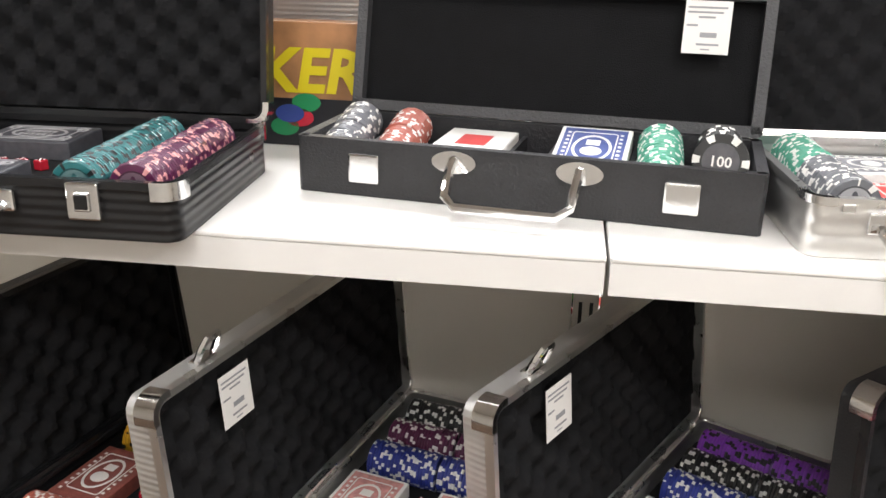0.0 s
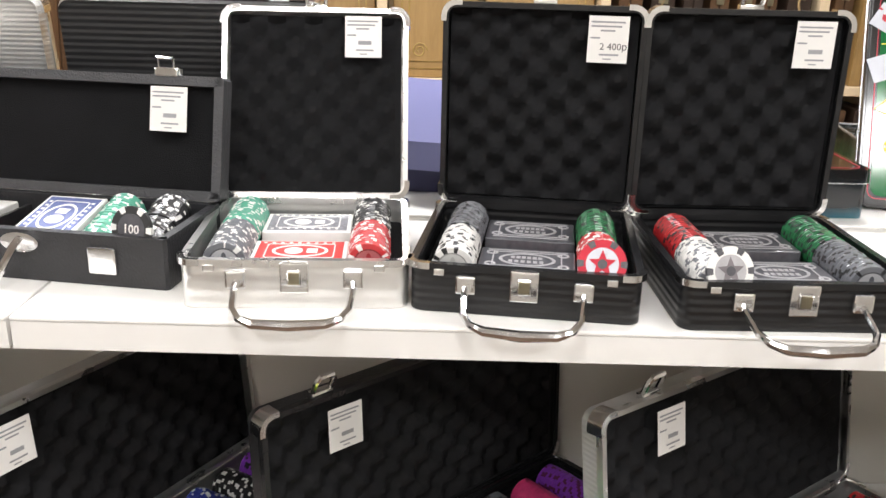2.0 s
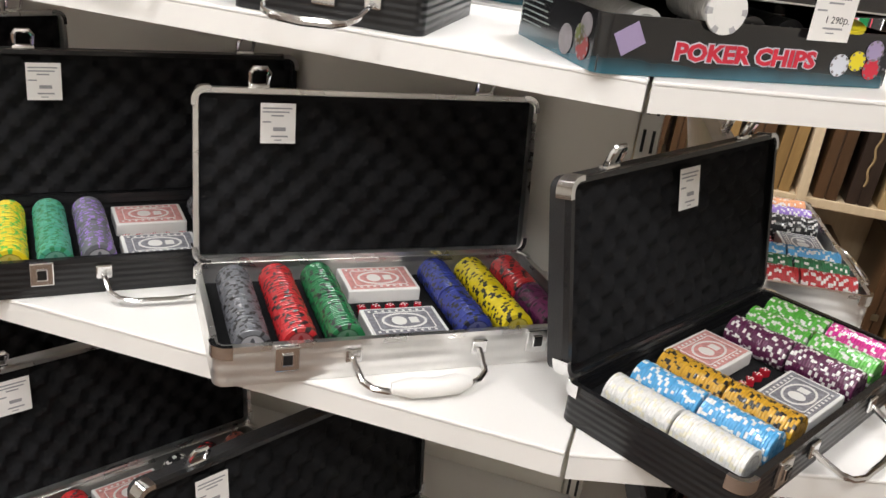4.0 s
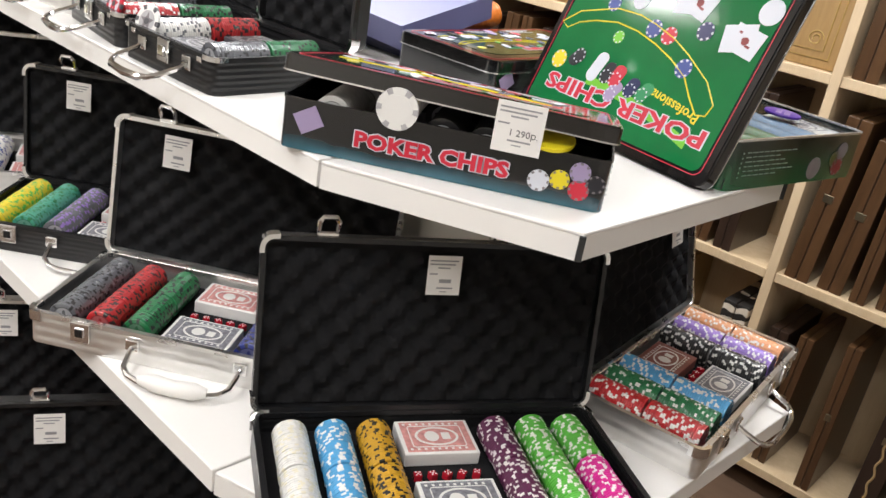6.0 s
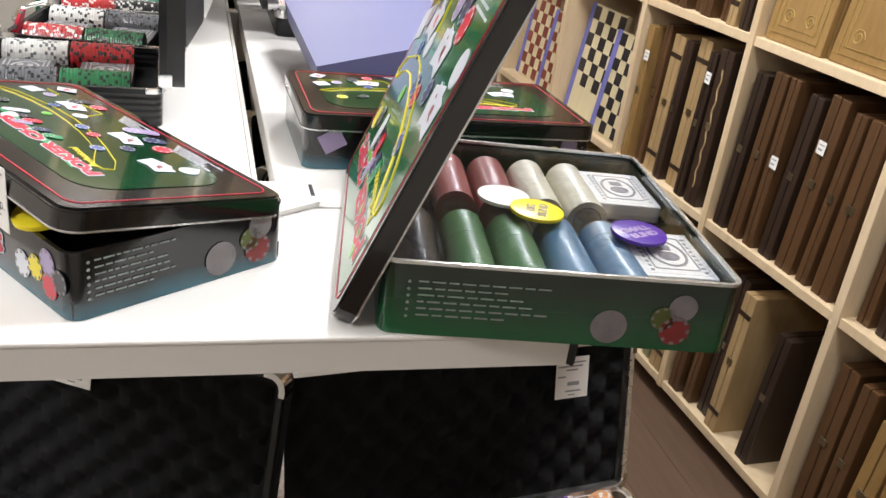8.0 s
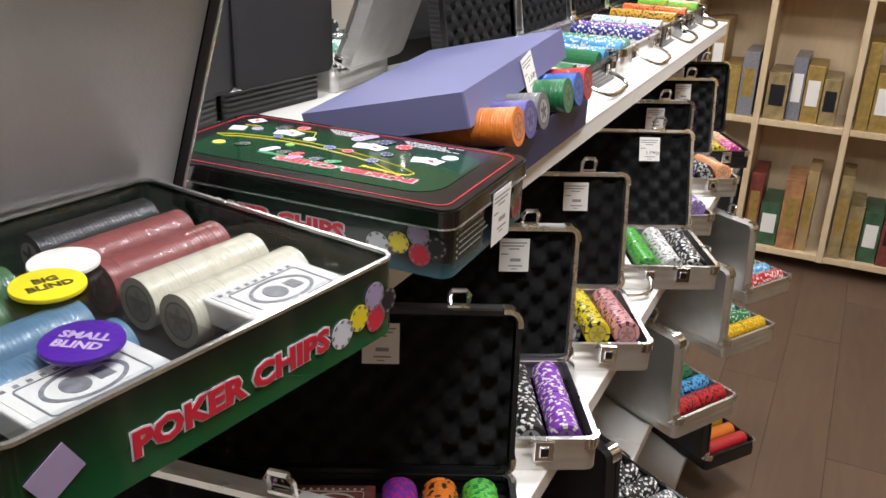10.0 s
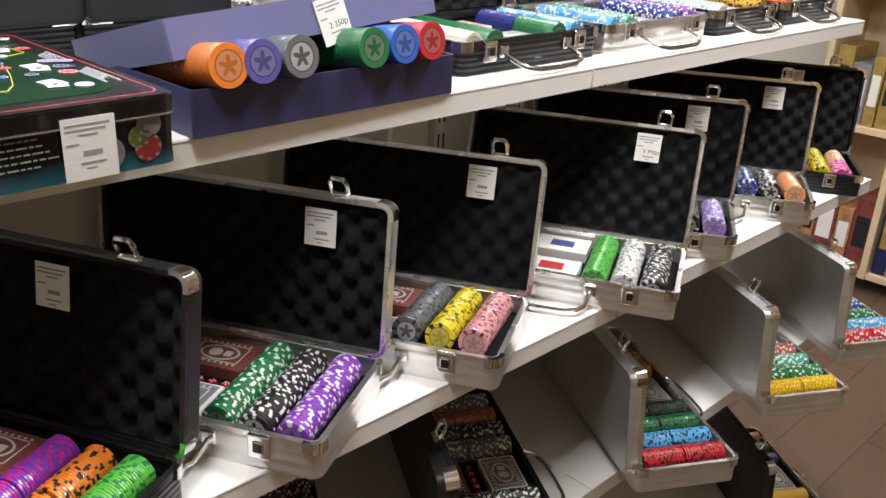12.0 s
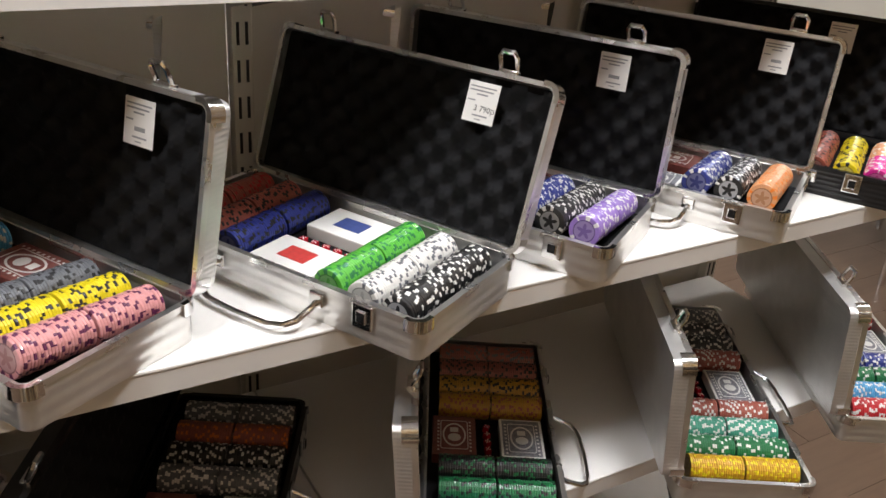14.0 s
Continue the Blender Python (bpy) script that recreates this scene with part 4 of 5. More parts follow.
# ---- far side, second shelf ----
FAR = [(-0.105, 0.505, 117, False, [("gold", "black"), ("gold", "white"), ("black", "white"), ("purple", "magenta"), ("orange", "black"), ("lime", "green")], ("grey", "brown")),
       (-0.388, 0.487, 119, True, [("white", "black"), ("red", "white"), ("blue", "white"), ("green", "white"), ("black", "white"), ("purple", "white")], ("grey", "brown")),
       (-0.660, 0.489, 119, True, [("red", "white"), ("green", "white"), ("sky", "white"), ("grey", "black"), ("yellow", "black"), ("rose", "plum")], ("grey", "brown")),
       (-1.005, 0.528, 117.5, True, [("brick", "red"), ("brick", "black"), ("blue", "black"), ("lime", "green"), ("white", "grey"), ("black", "white")], ("red patch", "blue patch")),
       (-1.281, 0.473, 121, True, [("red", "white"), ("green", "white"), ("grey", "white"), ("blue", "white"), ("black", "white"), ("violet", "white")], ("grey", "brown")),
       (-1.574, 0.480, 121, True, [("red", "white"), ("green", "white"), ("grey", "white"), ("blue", "white"), ("black", "white"), ("peach", "orange")], ("grey", "brown")),
       (-1.835, 0.47, 121, False, [("red", "white"), ("green", "white"), ("black", "white"), ("brick", "black"), ("yellow", "black"), ("magenta", "white", "peach", "white")], ("grey", "brown"))]
FAR_LEAN = {-0.105: 8, -0.388: 6, -0.660: 11, -1.005: 19, -1.281: 3, -1.574: 9, -1.835: 8}
FAR_W = 0.392
for x, y, yaw, s, c, dk in FAR:
    poker_case(at_right(x, y, Z2, yaw, FAR_W), FAR_W, 0.19, c, s, FAR_LEAN[x], dk, tag=0.78 if s else 0.62, price="3 790р" if x == -1.005 else "", lift=6.5 if x in (-0.660, -1.281, -1.574) else 0)
# third shelf, turned the other way
LOW = [(-0.40, 0.56, True, [("white", "black"), ("blue", "white"), ("red", "white"), ("green", "white"), ("green", "white"), ("black", "white"), ("plum", "white"), ("plum", "white")]),
       (-0.80, 0.57, False, [("grey", "white"), ("black", "white"), ("black", "white"), ("black", "white"), ("grey", "white"), ("black", "white"), ("brick", "orange"), ("grey", "white")]),
       (-1.212, 0.585, True, [("red", "black"), ("sky", "black"), ("green", "black"), ("black", "green"), ("gold", "brick"), ("gold", "black"), ("brick", "black"), ("brick", "grey")]),
       (-1.60, 0.618, True, [("gold", "yellow"), ("green", "white"), ("mint", "white"), ("brick", "white"), ("brick", "white"), ("black", "white"), ("black", "white"), ("grey", "white")]),
       (-1.94, 0.625, True, [("red", "white"), ("sky", "white"), ("green", "white"), ("blue", "white"), ("red", "white"), ("black", "white"), ("black", "white"), ("grey", "white")])]
for x, y, s, c in LOW:
    poker_case(at_left(x, y, Z3, -120), 0.49, 0.19, c, s, 5, ("grey", "brown"), tag=0)
poker_case(at_left(-1.80, 0.62, Z4, -125), BIG, 0.19, [("red", "red"), ("orange", "orange"), ("gold", "gold"), ("blue", "blue"), ("green", "green"), ("brick", "brick")], False, 5, ("grey", "brown"), tag=0)

# ---- far side, upper shelf ----
poker_case(at_left(-0.775, 0.287, Z1, 180), 0.30, 0.20, [("cream", "white"), ("green", "green"), ("green", "green", "blue", "blue"), ("sky", "white")], False, 8, ("grey", "pink"), tag=0, back=BLACK_RIB)
poker_case(at_left(-1.10, 0.29, Z1, 180), 0.30, 0.20, [("sky", "white"), ("mint", "white"), ("blue", "white"), ("purple", "white")], True, 8, ("grey", "pink"), tag=0)
poker_case(at_left(-1.44, 0.285, Z1, 180), 0.24, 0.20, [("white", "sky"), ("gold", "black")], False, 8, ("grey", "pink"), tag=0)
poker_case(at_left(-1.71, 0.285, Z1, 180), 0.24, 0.20, [("orange", "red"), ("lime", "gold")], False, 8, ("grey", "pink"), tag=0)


# ---- tins ----
def printed_chip(parent, m, r, mat, spot=None, z=0.0):
    """A chip drawn flat in ink: a disc, its edge spots and an inner ring."""
    bm = disc(bmesh.new(), 0, 0, r, z, 0.0004, 18)
    for k in range(8):
        a = [0.7854 * k + g for g in (-0.16, 0.16)]
        prism(bm, [(0.97 * r * math.cos(v), 0.97 * r * math.sin(v)) for v in a] + [(0.76 * r * math.cos(v), 0.76 * r * math.sin(v)) for v in reversed(a)], z + 0.0004, z + 0.0006, 1)
    bmesh.ops.transform(bm, matrix=m, verts=bm.verts[:])
    return part("printed_chip", bm, (mat, spot or WHITE_PRINT), parent)


def printed_stack(parent, m, r, mat, way, n=6):
    """A slanted stack of chips drawn in ink: discs stepping along way, the last one whole."""
    for k in range(n):
        if k < n - 1:
            part("printed_chip", disc(bmesh.new(), 0, 0, r, 0.0004, 0.0003, 14, sy=0.8), mat, parent).matrix_basis = m @ pose(way[0] * k / n, way[1] * k / n, 0.00005 * k)
        else:
            printed_chip(parent, m @ pose(way[0] * k / n, way[1] * k / n, 0.0004), r, mat)


WIDE = Matrix.Diagonal((1.12, 0.92, 1, 1))


def tin_front(parent, w, h, m):
    """Words and chips printed along a long side."""
    lettering("letters_outline", "POKER CHIPS", 0.0235, m @ pose(0.235 * w, -0.0006, 0.017) @ STAND @ WIDE, WHITE_PRINT, parent, 0.0022, depth=0.0002)
    lettering("letters", "POKER CHIPS", 0.0235, m @ pose(0.235 * w, -0.0012, 0.017) @ STAND @ WIDE, RED_PRINT, parent, 0.0010, depth=0.0002)
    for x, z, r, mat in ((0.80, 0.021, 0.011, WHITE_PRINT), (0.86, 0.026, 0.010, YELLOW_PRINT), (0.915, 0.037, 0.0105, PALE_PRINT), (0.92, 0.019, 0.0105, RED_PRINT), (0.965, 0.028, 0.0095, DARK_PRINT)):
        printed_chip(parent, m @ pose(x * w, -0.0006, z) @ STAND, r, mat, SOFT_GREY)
    bm = boxed(-0.013, 0.013, -0.011, 0.011, 0, 0.0005)
    bmesh.ops.transform(bm, matrix=m @ pose(0.09 * w, -0.0006, 0.033) @ STAND @ pose(0, 0, 0, 0, 0, 30), verts=bm.verts[:])
    part("printed_card", bm, PALE_PRINT, parent)


def tin_side(parent, d, m, chips_at=0.72):
    bm = bmesh.new()
    for i in range(6):
        x = 0.10 * d
        while x < (0.44 - 0.03 * ((i * 3) % 4)) * d:
            wl = (0.018 + 0.009 * ((i * 5 + int(x * 900)) % 4)) * d
            block(bm, x, x + wl, 0.0449 - 0.0056 * i, 0.0462 - 0.0056 * i, 0, 0.0003)
            x += wl + 0.009 * d
        disc(bm, 0.075 * d, 0.045 - 0.0058 * i, 0.0013, 0, 0.0004, 8)
    bmesh.ops.transform(bm, matrix=m @ pose(0, -0.0006, 0) @ STAND, verts=bm.verts[:])
    part("small_print", bm, SMALL_PRINT, parent, "rows of small pale print")
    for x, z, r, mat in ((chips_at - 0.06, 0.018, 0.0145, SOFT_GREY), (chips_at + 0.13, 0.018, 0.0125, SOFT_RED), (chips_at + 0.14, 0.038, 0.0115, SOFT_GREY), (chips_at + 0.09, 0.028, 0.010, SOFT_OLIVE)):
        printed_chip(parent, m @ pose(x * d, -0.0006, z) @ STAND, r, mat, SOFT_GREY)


def lid_print(parent, w, d, m, edge=0.012):
    """The card-table picture on top of a lid, seen from its far edge."""
    bm = prism(bmesh.new(), [(edge + x, edge + y) for x, y in outline(w - 2 * edge, d - 2 * edge, 0.03 if edge > 0.02 else 0.012)], 0.0002, 0.0005)
    bmesh.ops.transform(bm, matrix=m, verts=bm.verts[:])
    part("baize_print", bm, BAIZE_DARK if edge > 0.02 else FELT_PRINT, parent, "printed green card table")
    bm = ring(bmesh.new(), grown(w - 0.016, d - 0.016, 0.012, 0), grown(w - 0.016, d - 0.016, 0.012, -0.0011), 0.0002, 0.0006)
    bmesh.ops.transform(bm, matrix=m @ pose(0.008, 0.008, 0), verts=bm.verts[:])
    part("red_line", bm, RED_PRINT, parent)
    if edge > 0.02:
        m = m @ pose(w * 0.47, d * 0.56, 0) @ Matrix.Diagonal((0.82, 0.8, 1, 1)) @ pose(-w * 0.5, -d * 0.5, 0)
    # words read from the far edge
    t = d * 0.1
    broad = Matrix.Diagonal((1.6, 1, 1, 1))
    lettering("letters_outline", "POKER CHIPS", t, m @ pose(w * 0.93, d * 0.17, 0.0008, 0, 0, 180) @ pose(0, -0.32 * t, 0) @ broad, WHITE_PRINT, parent, 0.0022, depth=0.0001)
    lettering("letters", "POKER CHIPS", t, m @ pose(w * 0.93, d * 0.17, 0.0012, 0, 0, 180) @ pose(0, -0.32 * t, 0) @ broad, RED_PRINT, parent, 0.0009, depth=0.0001)
    band = [(0.30 + 0.56 * i / 10, 0.245 - 0.10 * (i / 10) ** 2) for i in range(11)]
    bm = prism(bmesh.new(), [(w * x, d * y) for x, y in band] + [(w * x, d * (y - 0.045 + 0.02 * abs(x - 0.6))) for x, y in reversed(band)], 0.0006, 0.0008)
    bmesh.ops.transform(bm, matrix=m, verts=bm.verts[:])
    part("lime_band", bm, LIME_PRINT if edge < 0.02 else GREEN_PRINT, parent, "lime printed band")
    lettering("small_letters", "Professional", t * 0.62, m @ pose(w * 0.86, d * 0.225, 0.001, 0, 0, 172) @ pose(0, -0.3 * t, 0), YELLOW_PRINT, parent, 0.0003, depth=0.0001)
    # the table's edge: one closed yellow loop, and a second line higher up
    arc = [(0.03, 0.44), (0.10, 0.51), (0.28, 0.57), (0.40, 0.57), (0.49, 0.55), (0.60, 0.515), (0.69, 0.47), (0.82, 0.39), (0.89, 0.31), (0.88, 0.26), (0.84, 0.25), (0.78, 0.31), (0.72, 0.38), (0.63, 0.43), (0.53, 0.47), (0.42, 0.50), (0.31, 0.51), (0.20, 0.49), (0.12, 0.46), (0.07, 0.42)]
    for pts, close in ((arc, True), ([(0.22, 0.79), (0.34, 0.81), (0.37, 0.68)], False), ([(0.04, 0.74), (0.11, 0.75), (0.13, 0.66)], False)):
        bm = tube(bmesh.new(), [(w * x, d * y, 0.0007) for x, y in pts], 0.0010 if edge < 0.02 else 0.0006, 4, close)
        bmesh.ops.transform(bm, matrix=m, verts=bm.verts[:])
        part("yellow_line", bm, YELLOW_PRINT, parent)
    for x, y, mat, r in ((0.11, 0.27, YELLOW_PRINT, 0.044), (0.35, 0.45, LIME_PRINT, 0.03), (0.49, 0.53, BLUE_PRINT, 0.042), (0.57, 0.52, RED_PRINT, 0.040), (0.70, 0.41, BLUE_PRINT, 0.042), (0.25, 0.585, BLUE_PRINT, 0.036),
                         (0.71, 0.58, NAVY_PRINT, 0.042), (0.37, 0.635, WHITE_PRINT, 0.045), (0.12, 0.68, PALE_PRINT, 0.042), (0.92, 0.72, WHITE_PRINT, 0.055), (0.72, 0.79, RED_PRINT, 0.058)):
        printed_chip(parent, m @ pose(w * x, d * y, 0.0008), r * d, mat)
    for x, y, mat, r, dx, dy in ((0.19, 0.29, DARK_PRINT, 0.036, 0.02, 0.03), (0.33, 0.34, WHITE_PRINT, 0.034, -0.02, -0.10), (0.39, 0.31, DARK_PRINT, 0.034, -0.01, -0.05), (0.44, 0.31, RED_PRINT, 0.036, -0.01, -0.05),
                                 (0.46, 0.24, PALE_PRINT, 0.034, -0.02, -0.05), (0.53, 0.28, NAVY_PRINT, 0.034, -0.01, -0.04), (0.60, 0.28, GREEN_PRINT, 0.034, -0.02, -0.04),
                                 (0.20, 0.84, DARK_PRINT, 0.045, 0.0, -0.09), (0.27, 0.87, RED_PRINT, 0.044, 0.0, -0.03), (0.55, 0.92, PALE_PRINT, 0.05, -0.03, -0.14), (0.64, 0.86, NAVY_PRINT, 0.05, -0.01, -0.05)):
        printed_stack(parent, m @ pose(w * x, d * y, 0.0006), r * d, mat, (dx * w, dy * d))
    for x, y, a, wide in ((0.24, 0.70, 12, 0.07), (0.27, 0.70, -14, 0.07), (0.05, 0.63, 20, 0.055), (0.05, 0.86, -30, 0.05), (0.59, 0.685, 8, 0.075), (0.63, 0.685, -16, 0.075), (0.85, 0.59, 14, 0.075), (0.88, 0.585, -10, 0.075)):
        card = boxed(-wide * d, wide * d, -0.058 * d, 0.058 * d, 0.0009 + 0.0002 * (a < 0), 0.0012 + 0.0002 * (a < 0))
        at = m @ pose(w * x, d * y, 0, 0, 0, a)
        bmesh.ops.transform(card, matrix=at, verts=card.verts[:])
        part("printed_card", card, WHITE_PRINT, parent)
        if a < 0:
            bm = disc(bmesh.new(), 0, 0, 0.018 * d, 0.0014, 0.0002, 8)
            for k in range(3):
                block(bm, (-0.05 + 0.03 * k) * d, (-0.035 + 0.035 * k) * d, (0.02 - 0.02 * k) * d, (0.03 - 0.02 * k) * d, 0.0014, 0.0016)
            bmesh.ops.transform(bm, matrix=at, verts=bm.verts[:])
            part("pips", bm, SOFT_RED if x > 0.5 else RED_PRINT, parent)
    bm = bmesh.new()
    for i in range(5):
        for x0, x1 in ((0.36, 0.53), (0.68, 0.90)):
            x = x0 + 0.012 * i
            while x < x1 - 0.02 * ((i * 3) % 4):
                wl = 0.016 + 0.008 * ((i * 5 + int(x * 700)) % 3)
                block(bm, w * x, w * (x + wl), d * (0.935 - 0.022 * i), d * (0.944 - 0.022 * i), 0.0006, 0.0009)
                x += wl + 0.007
    bmesh.ops.transform(bm, matrix=m, verts=bm.verts[:])
    part("small_print", bm, WHITE_PRINT, parent, "rows of small white print")


def tin_body(parent, w, d, h, mat, edge=None):
    bm = bmesh.new()
    r = 0.012
    ring(bm, outline(w, d, r), grown(w, d, r, -0.0015), 0, h)
    prism(bm, grown(w, d, r, -0.001), 0, 0.002)
    body = part("body", bm, mat, parent, "", True)
    part("rolled_edge", ring(bmesh.new(), grown(w, d, r, 0.0008), grown(w, d, r, -0.0025), h - 0.001, h + 0.0015), edge or TIN_EDGE, parent, "rolled edge", True)
    return body


def tin_lid(parent, w, d, m, t=0.016, edge=0.03):
    """A pressed lid; its skirt hangs below the printed top, which lies at z = 0 of m."""
    bm = bmesh.new()
    r = 0.014
    g = 0.003
    ring(bm, grown(w, d, r, g), grown(w, d, r, g - 0.0015), -t, -0.003)
    prism(bm, grown(w, d, r, g - 0.0004), -0.0034, -0.0015)
    prism(bm, grown(w, d, r, g - 0.003), -0.0018, 0.0)
    bmesh.ops.transform(bm, matrix=m, verts=bm.verts[:])
    lid = part("lid", bm, TIN_LID, parent, "pressed black lid with a table picture", True)
    bm = ring(bmesh.new(), grown(w, d, r, g + 0.0008), grown(w, d, r, g - 0.0016), -t - 0.0015, -t)
    bmesh.ops.transform(bm, matrix=m, verts=bm.verts[:])
    part("lid_edge", bm, TIN_EDGE, lid, "bare metal lid edge", True)
    bm = prism(bmesh.new(), grown(w, d, r, g - 0.0025), -0.0042, -0.0036)
    bmesh.ops.transform(bm, matrix=m, verts=bm.verts[:])
    part("lid_inside", bm, TIN_INSIDE, lid, "bare grey inside of the lid")
    lid_print(lid, w, d, m, edge)
    return lid


# tin lying with its lid ajar on the end shelf
P1 = at_left(-0.050, -0.322, Z1, 34.5)
tin = thing("poker_tin", P1, "black printed poker tin with its lid set ajar on the chips", "chip tin", "poker tins")
tin_body(tin, 0.335, 0.19, 0.052, TIN_BLACK, TIN_LID)
tin_front(tin, 0.335, 0.055, Matrix())
tin_side(tin, 0.19, pose(0.335, 0, 0, 0, 0, 90))
tin_side(tin, 0.19, pose(0, 0.19, 0, 0, 0, -90))
part("tray", boxed(0.003, 0.332, 0.003, 0.187, 0.002, 0.016), TRAY_DARK, tin, "dark moulded tray")
tin_lid(tin, 0.335, 0.19, pose(0, 0, 0.097, -9, 1.5, 0))
price_tag(tin, pose(0.216, -0.0060, 0.094), "1 290р.", 0.048, 0.050)
chip_roll(P1 @ pose(0.120, -0.004, 0.064, 2), 22, ("white", "white"))
face_chip(P1 @ pose(0.120, -0.0045, 0.064, 90), CARD_WHITE, CASINO_LINE, CARD_WHITE, CARD_WHITE, "", "white poker chip with dark edge dots showing under the tin lid")
for x, c in ((0.05, "white"), (0.165, "black"), (0.21, "black")):
    chip_roll(P1 @ pose(x, 0.012, 0.040), 22, (c, c))
button = part("dealer_button", disc(bmesh.new(), 0, 0, 0.024, 0, 0.0035, 28), YELLOW_PRINT, None, "", True)
button.matrix_basis = P1 @ pose(0.272, 0.018, 0.058, 14)
tagged(button, "round yellow plastic dealer button under the tin lid", "dealer button", "dealer buttons")
for x, c in ((0.06, "white"), (0.15, "black"), (0.22, "brick")):
    chip_roll(P1 @ pose(x, 0.10, 0.037), 22, (c, c))

# closed tin
P2 = pose(-0.107, 0.064, Z1 + 0.0005, 0, 0, 91)
tin = thing("poker_tin", P2, "closed black printed poker tin overhanging the shelf", "chip tin", "poker tins")
tin_body(tin, 0.340, 0.188, 0.052, TIN_BLACK)
tin_front(tin, 0.340, 0.055, Matrix())
tin_side(tin, 0.188, pose(0.340, 0, 0, 0, 0, 90))
tin_lid(tin, 0.340, 0.188, pose(0, 0, 0.062))
price_tag(tin, pose(0.3405, 0.085, 0.053, 0, 0, 90) @ pose(0, -0.004, 0), "", 0.045, 0.052)

# green tin standing open, its lid leant against it
GW, GD, GH = 0.279, 0.305, 0.060
P3 = pose(0.243, 0.083, Z1 + 0.0005, 0, 0, 81)
tin = thing("poker_tin", P3, "open green printed poker tin with a clear inner tray of chips", "chip tin", "poker tins")
tin_body(tin, GW, GD, GH, TIN_GREEN)
tin_side(tin, GW, Matrix(), 0.70)
tin_front(tin, GD, GH, pose(GW, 0, 0, 0, 0, 90))
part("tray", boxed(0.003, GW - 0.003, 0.003, GD - 0.003, 0.002, 0.014), TRAY_DARK, tin, "dark moulded tray")
bm = bmesh.new()
ring(bm, [(0.004, 0.004), (GW - 0.004, 0.004), (GW - 0.004, GD - 0.004), (0.004, GD - 0.004)], [(0.016, 0.014), (GW - 0.016, 0.014), (GW - 0.016, GD - 0.014), (0.016, GD - 0.014)], GH - 0.006, GH - 0.004)
block(bm, 0.014, GW - 0.014, GD * 0.5 - 0.006, GD * 0.5 + 0.006, 0.014, GH - 0.01, 0.002)
part("tray_rim", bm, PLASTIC, tin, "clear moulded tray rim")
cover = part("cover", boxed(0.006, GW - 0.006, 0.006, GD - 0.006, GH - 0.003, GH - 0.0022), PLASTIC, tin, "clear plastic cover sheet")
for row in (0, 1):
    y = 0.018 + row * (GD * 0.5)
    for x, c in zip((0.034, 0.078, 0.120, 0.162, 0.204), (("black", "fern", "fern", "steel", "steel"), ("black", "clay", "clay", "cream", "cream"))[row]):
        chip_roll(P3 @ pose(x - 0.004, y, 0.035), 33, (c, c))
    card_deck(P3 @ pose(0.242, y + 0.055, 0.034, 0, 0, 90), "white")
for x, y, mat, tilt, lab, words in ((0.112, 0.148, CARD_WHITE, 6, "white", ""), (0.137, 0.120, YELLOW_PRINT, 9, "yellow", "BIG\nBLIND"), (0.220, 0.088, plain("violet_plastic", (0.055, 0.01, 0.24), 0.35, vary=0.05), 8, "violet", "SMALL\nBLIND")):
    bm = disc(bmesh.new(), 0, 0, 0.024, 0, 0.0035, 28)
    bmesh.ops.bevel(bm, geom=bm.edges[:], offset=0.0008, segments=2, affect="EDGES", profile=0.5)
    btn = part("dealer_button", bm, mat, None, "", True)
    btn.matrix_basis = P3 @ pose(x, y, GH - 0.0005, tilt * 0.2, 0, 75 if lab == "yellow" else 28)
    tagged(btn, "round " + lab + " plastic dealer button on the clear cover", "dealer button", "dealer buttons")
    if words:
        lettering("raised_lettering", words, 0.0105, pose(0, 0.001 if lab == "violet" else 0.002, 0.0035), PALE_PRINT if lab == "violet" else BRASS, btn, 0.0004, "CENTER", label="raised lettering")
# its lid, standing on edge, picture outward
lean = 21.5
PL = pose(-0.094, 0.110, Z1 + 0.001, 0, 0, -10.5)
tin_lid(tin, 0.332, 0.285, P3.inverted() @ PL @ pose(0, 0, 0.006, -lean) @ STAND, 0.016, 0.012)


# ---- blue gift box ----
P4 = pose(-0.345, 0.350, Z1 + 0.0005, 0, 0, 181)
gift = thing("chip_gift_box", P4, "indigo card box with a lavender lid resting on chip rolls", "gift box")
bm = bmesh.new()
ring(bm, outline(0.358, 0.205, 0.002, 1), grown(0.358, 0.205, 0.002, -0.003, 1), 0, 0.047)
block(bm, 0.003, 0.355, 0.003, 0.202, 0, 0.004)
part("tray", bm, INDIGO, gift, "indigo card tray")
bm = bmesh.new()
ring(bm, outline(0.364, 0.211, 0.002, 1), grown(0.364, 0.211, 0.002, -0.003, 1), -0.040, 0)
block(bm, 0.003, 0.361, 0.003, 0.208, -0.004, 0)
ml = Matrix.Translation((-0.002, 0.042, 0.108)) @ pose(0, 0, 0, -14, -3.5, 1)
bmesh.ops.transform(bm, matrix=ml, verts=bm.verts[:])
gl = part("lid", bm, LAVENDER, gift, "lavender card lid propped open")
price_tag(gift, ml @ pose(0.178, -0.001, -0.006) @ pose(0, 0, 0, 0, -8, 0), "2 350р", 0.042, 0.05)
for x, c in ((0.036, "orange"), (0.075, "indigo"), (0.122, "grey"), (0.220, "green"), (0.266, "azure"), (0.309, "red")):
    chip_roll(P4 @ pose(x, -0.010, 0.069, -9) @ Matrix.Diagonal((1.12, 1.0, 1.12, 1)), 38, (c, c))


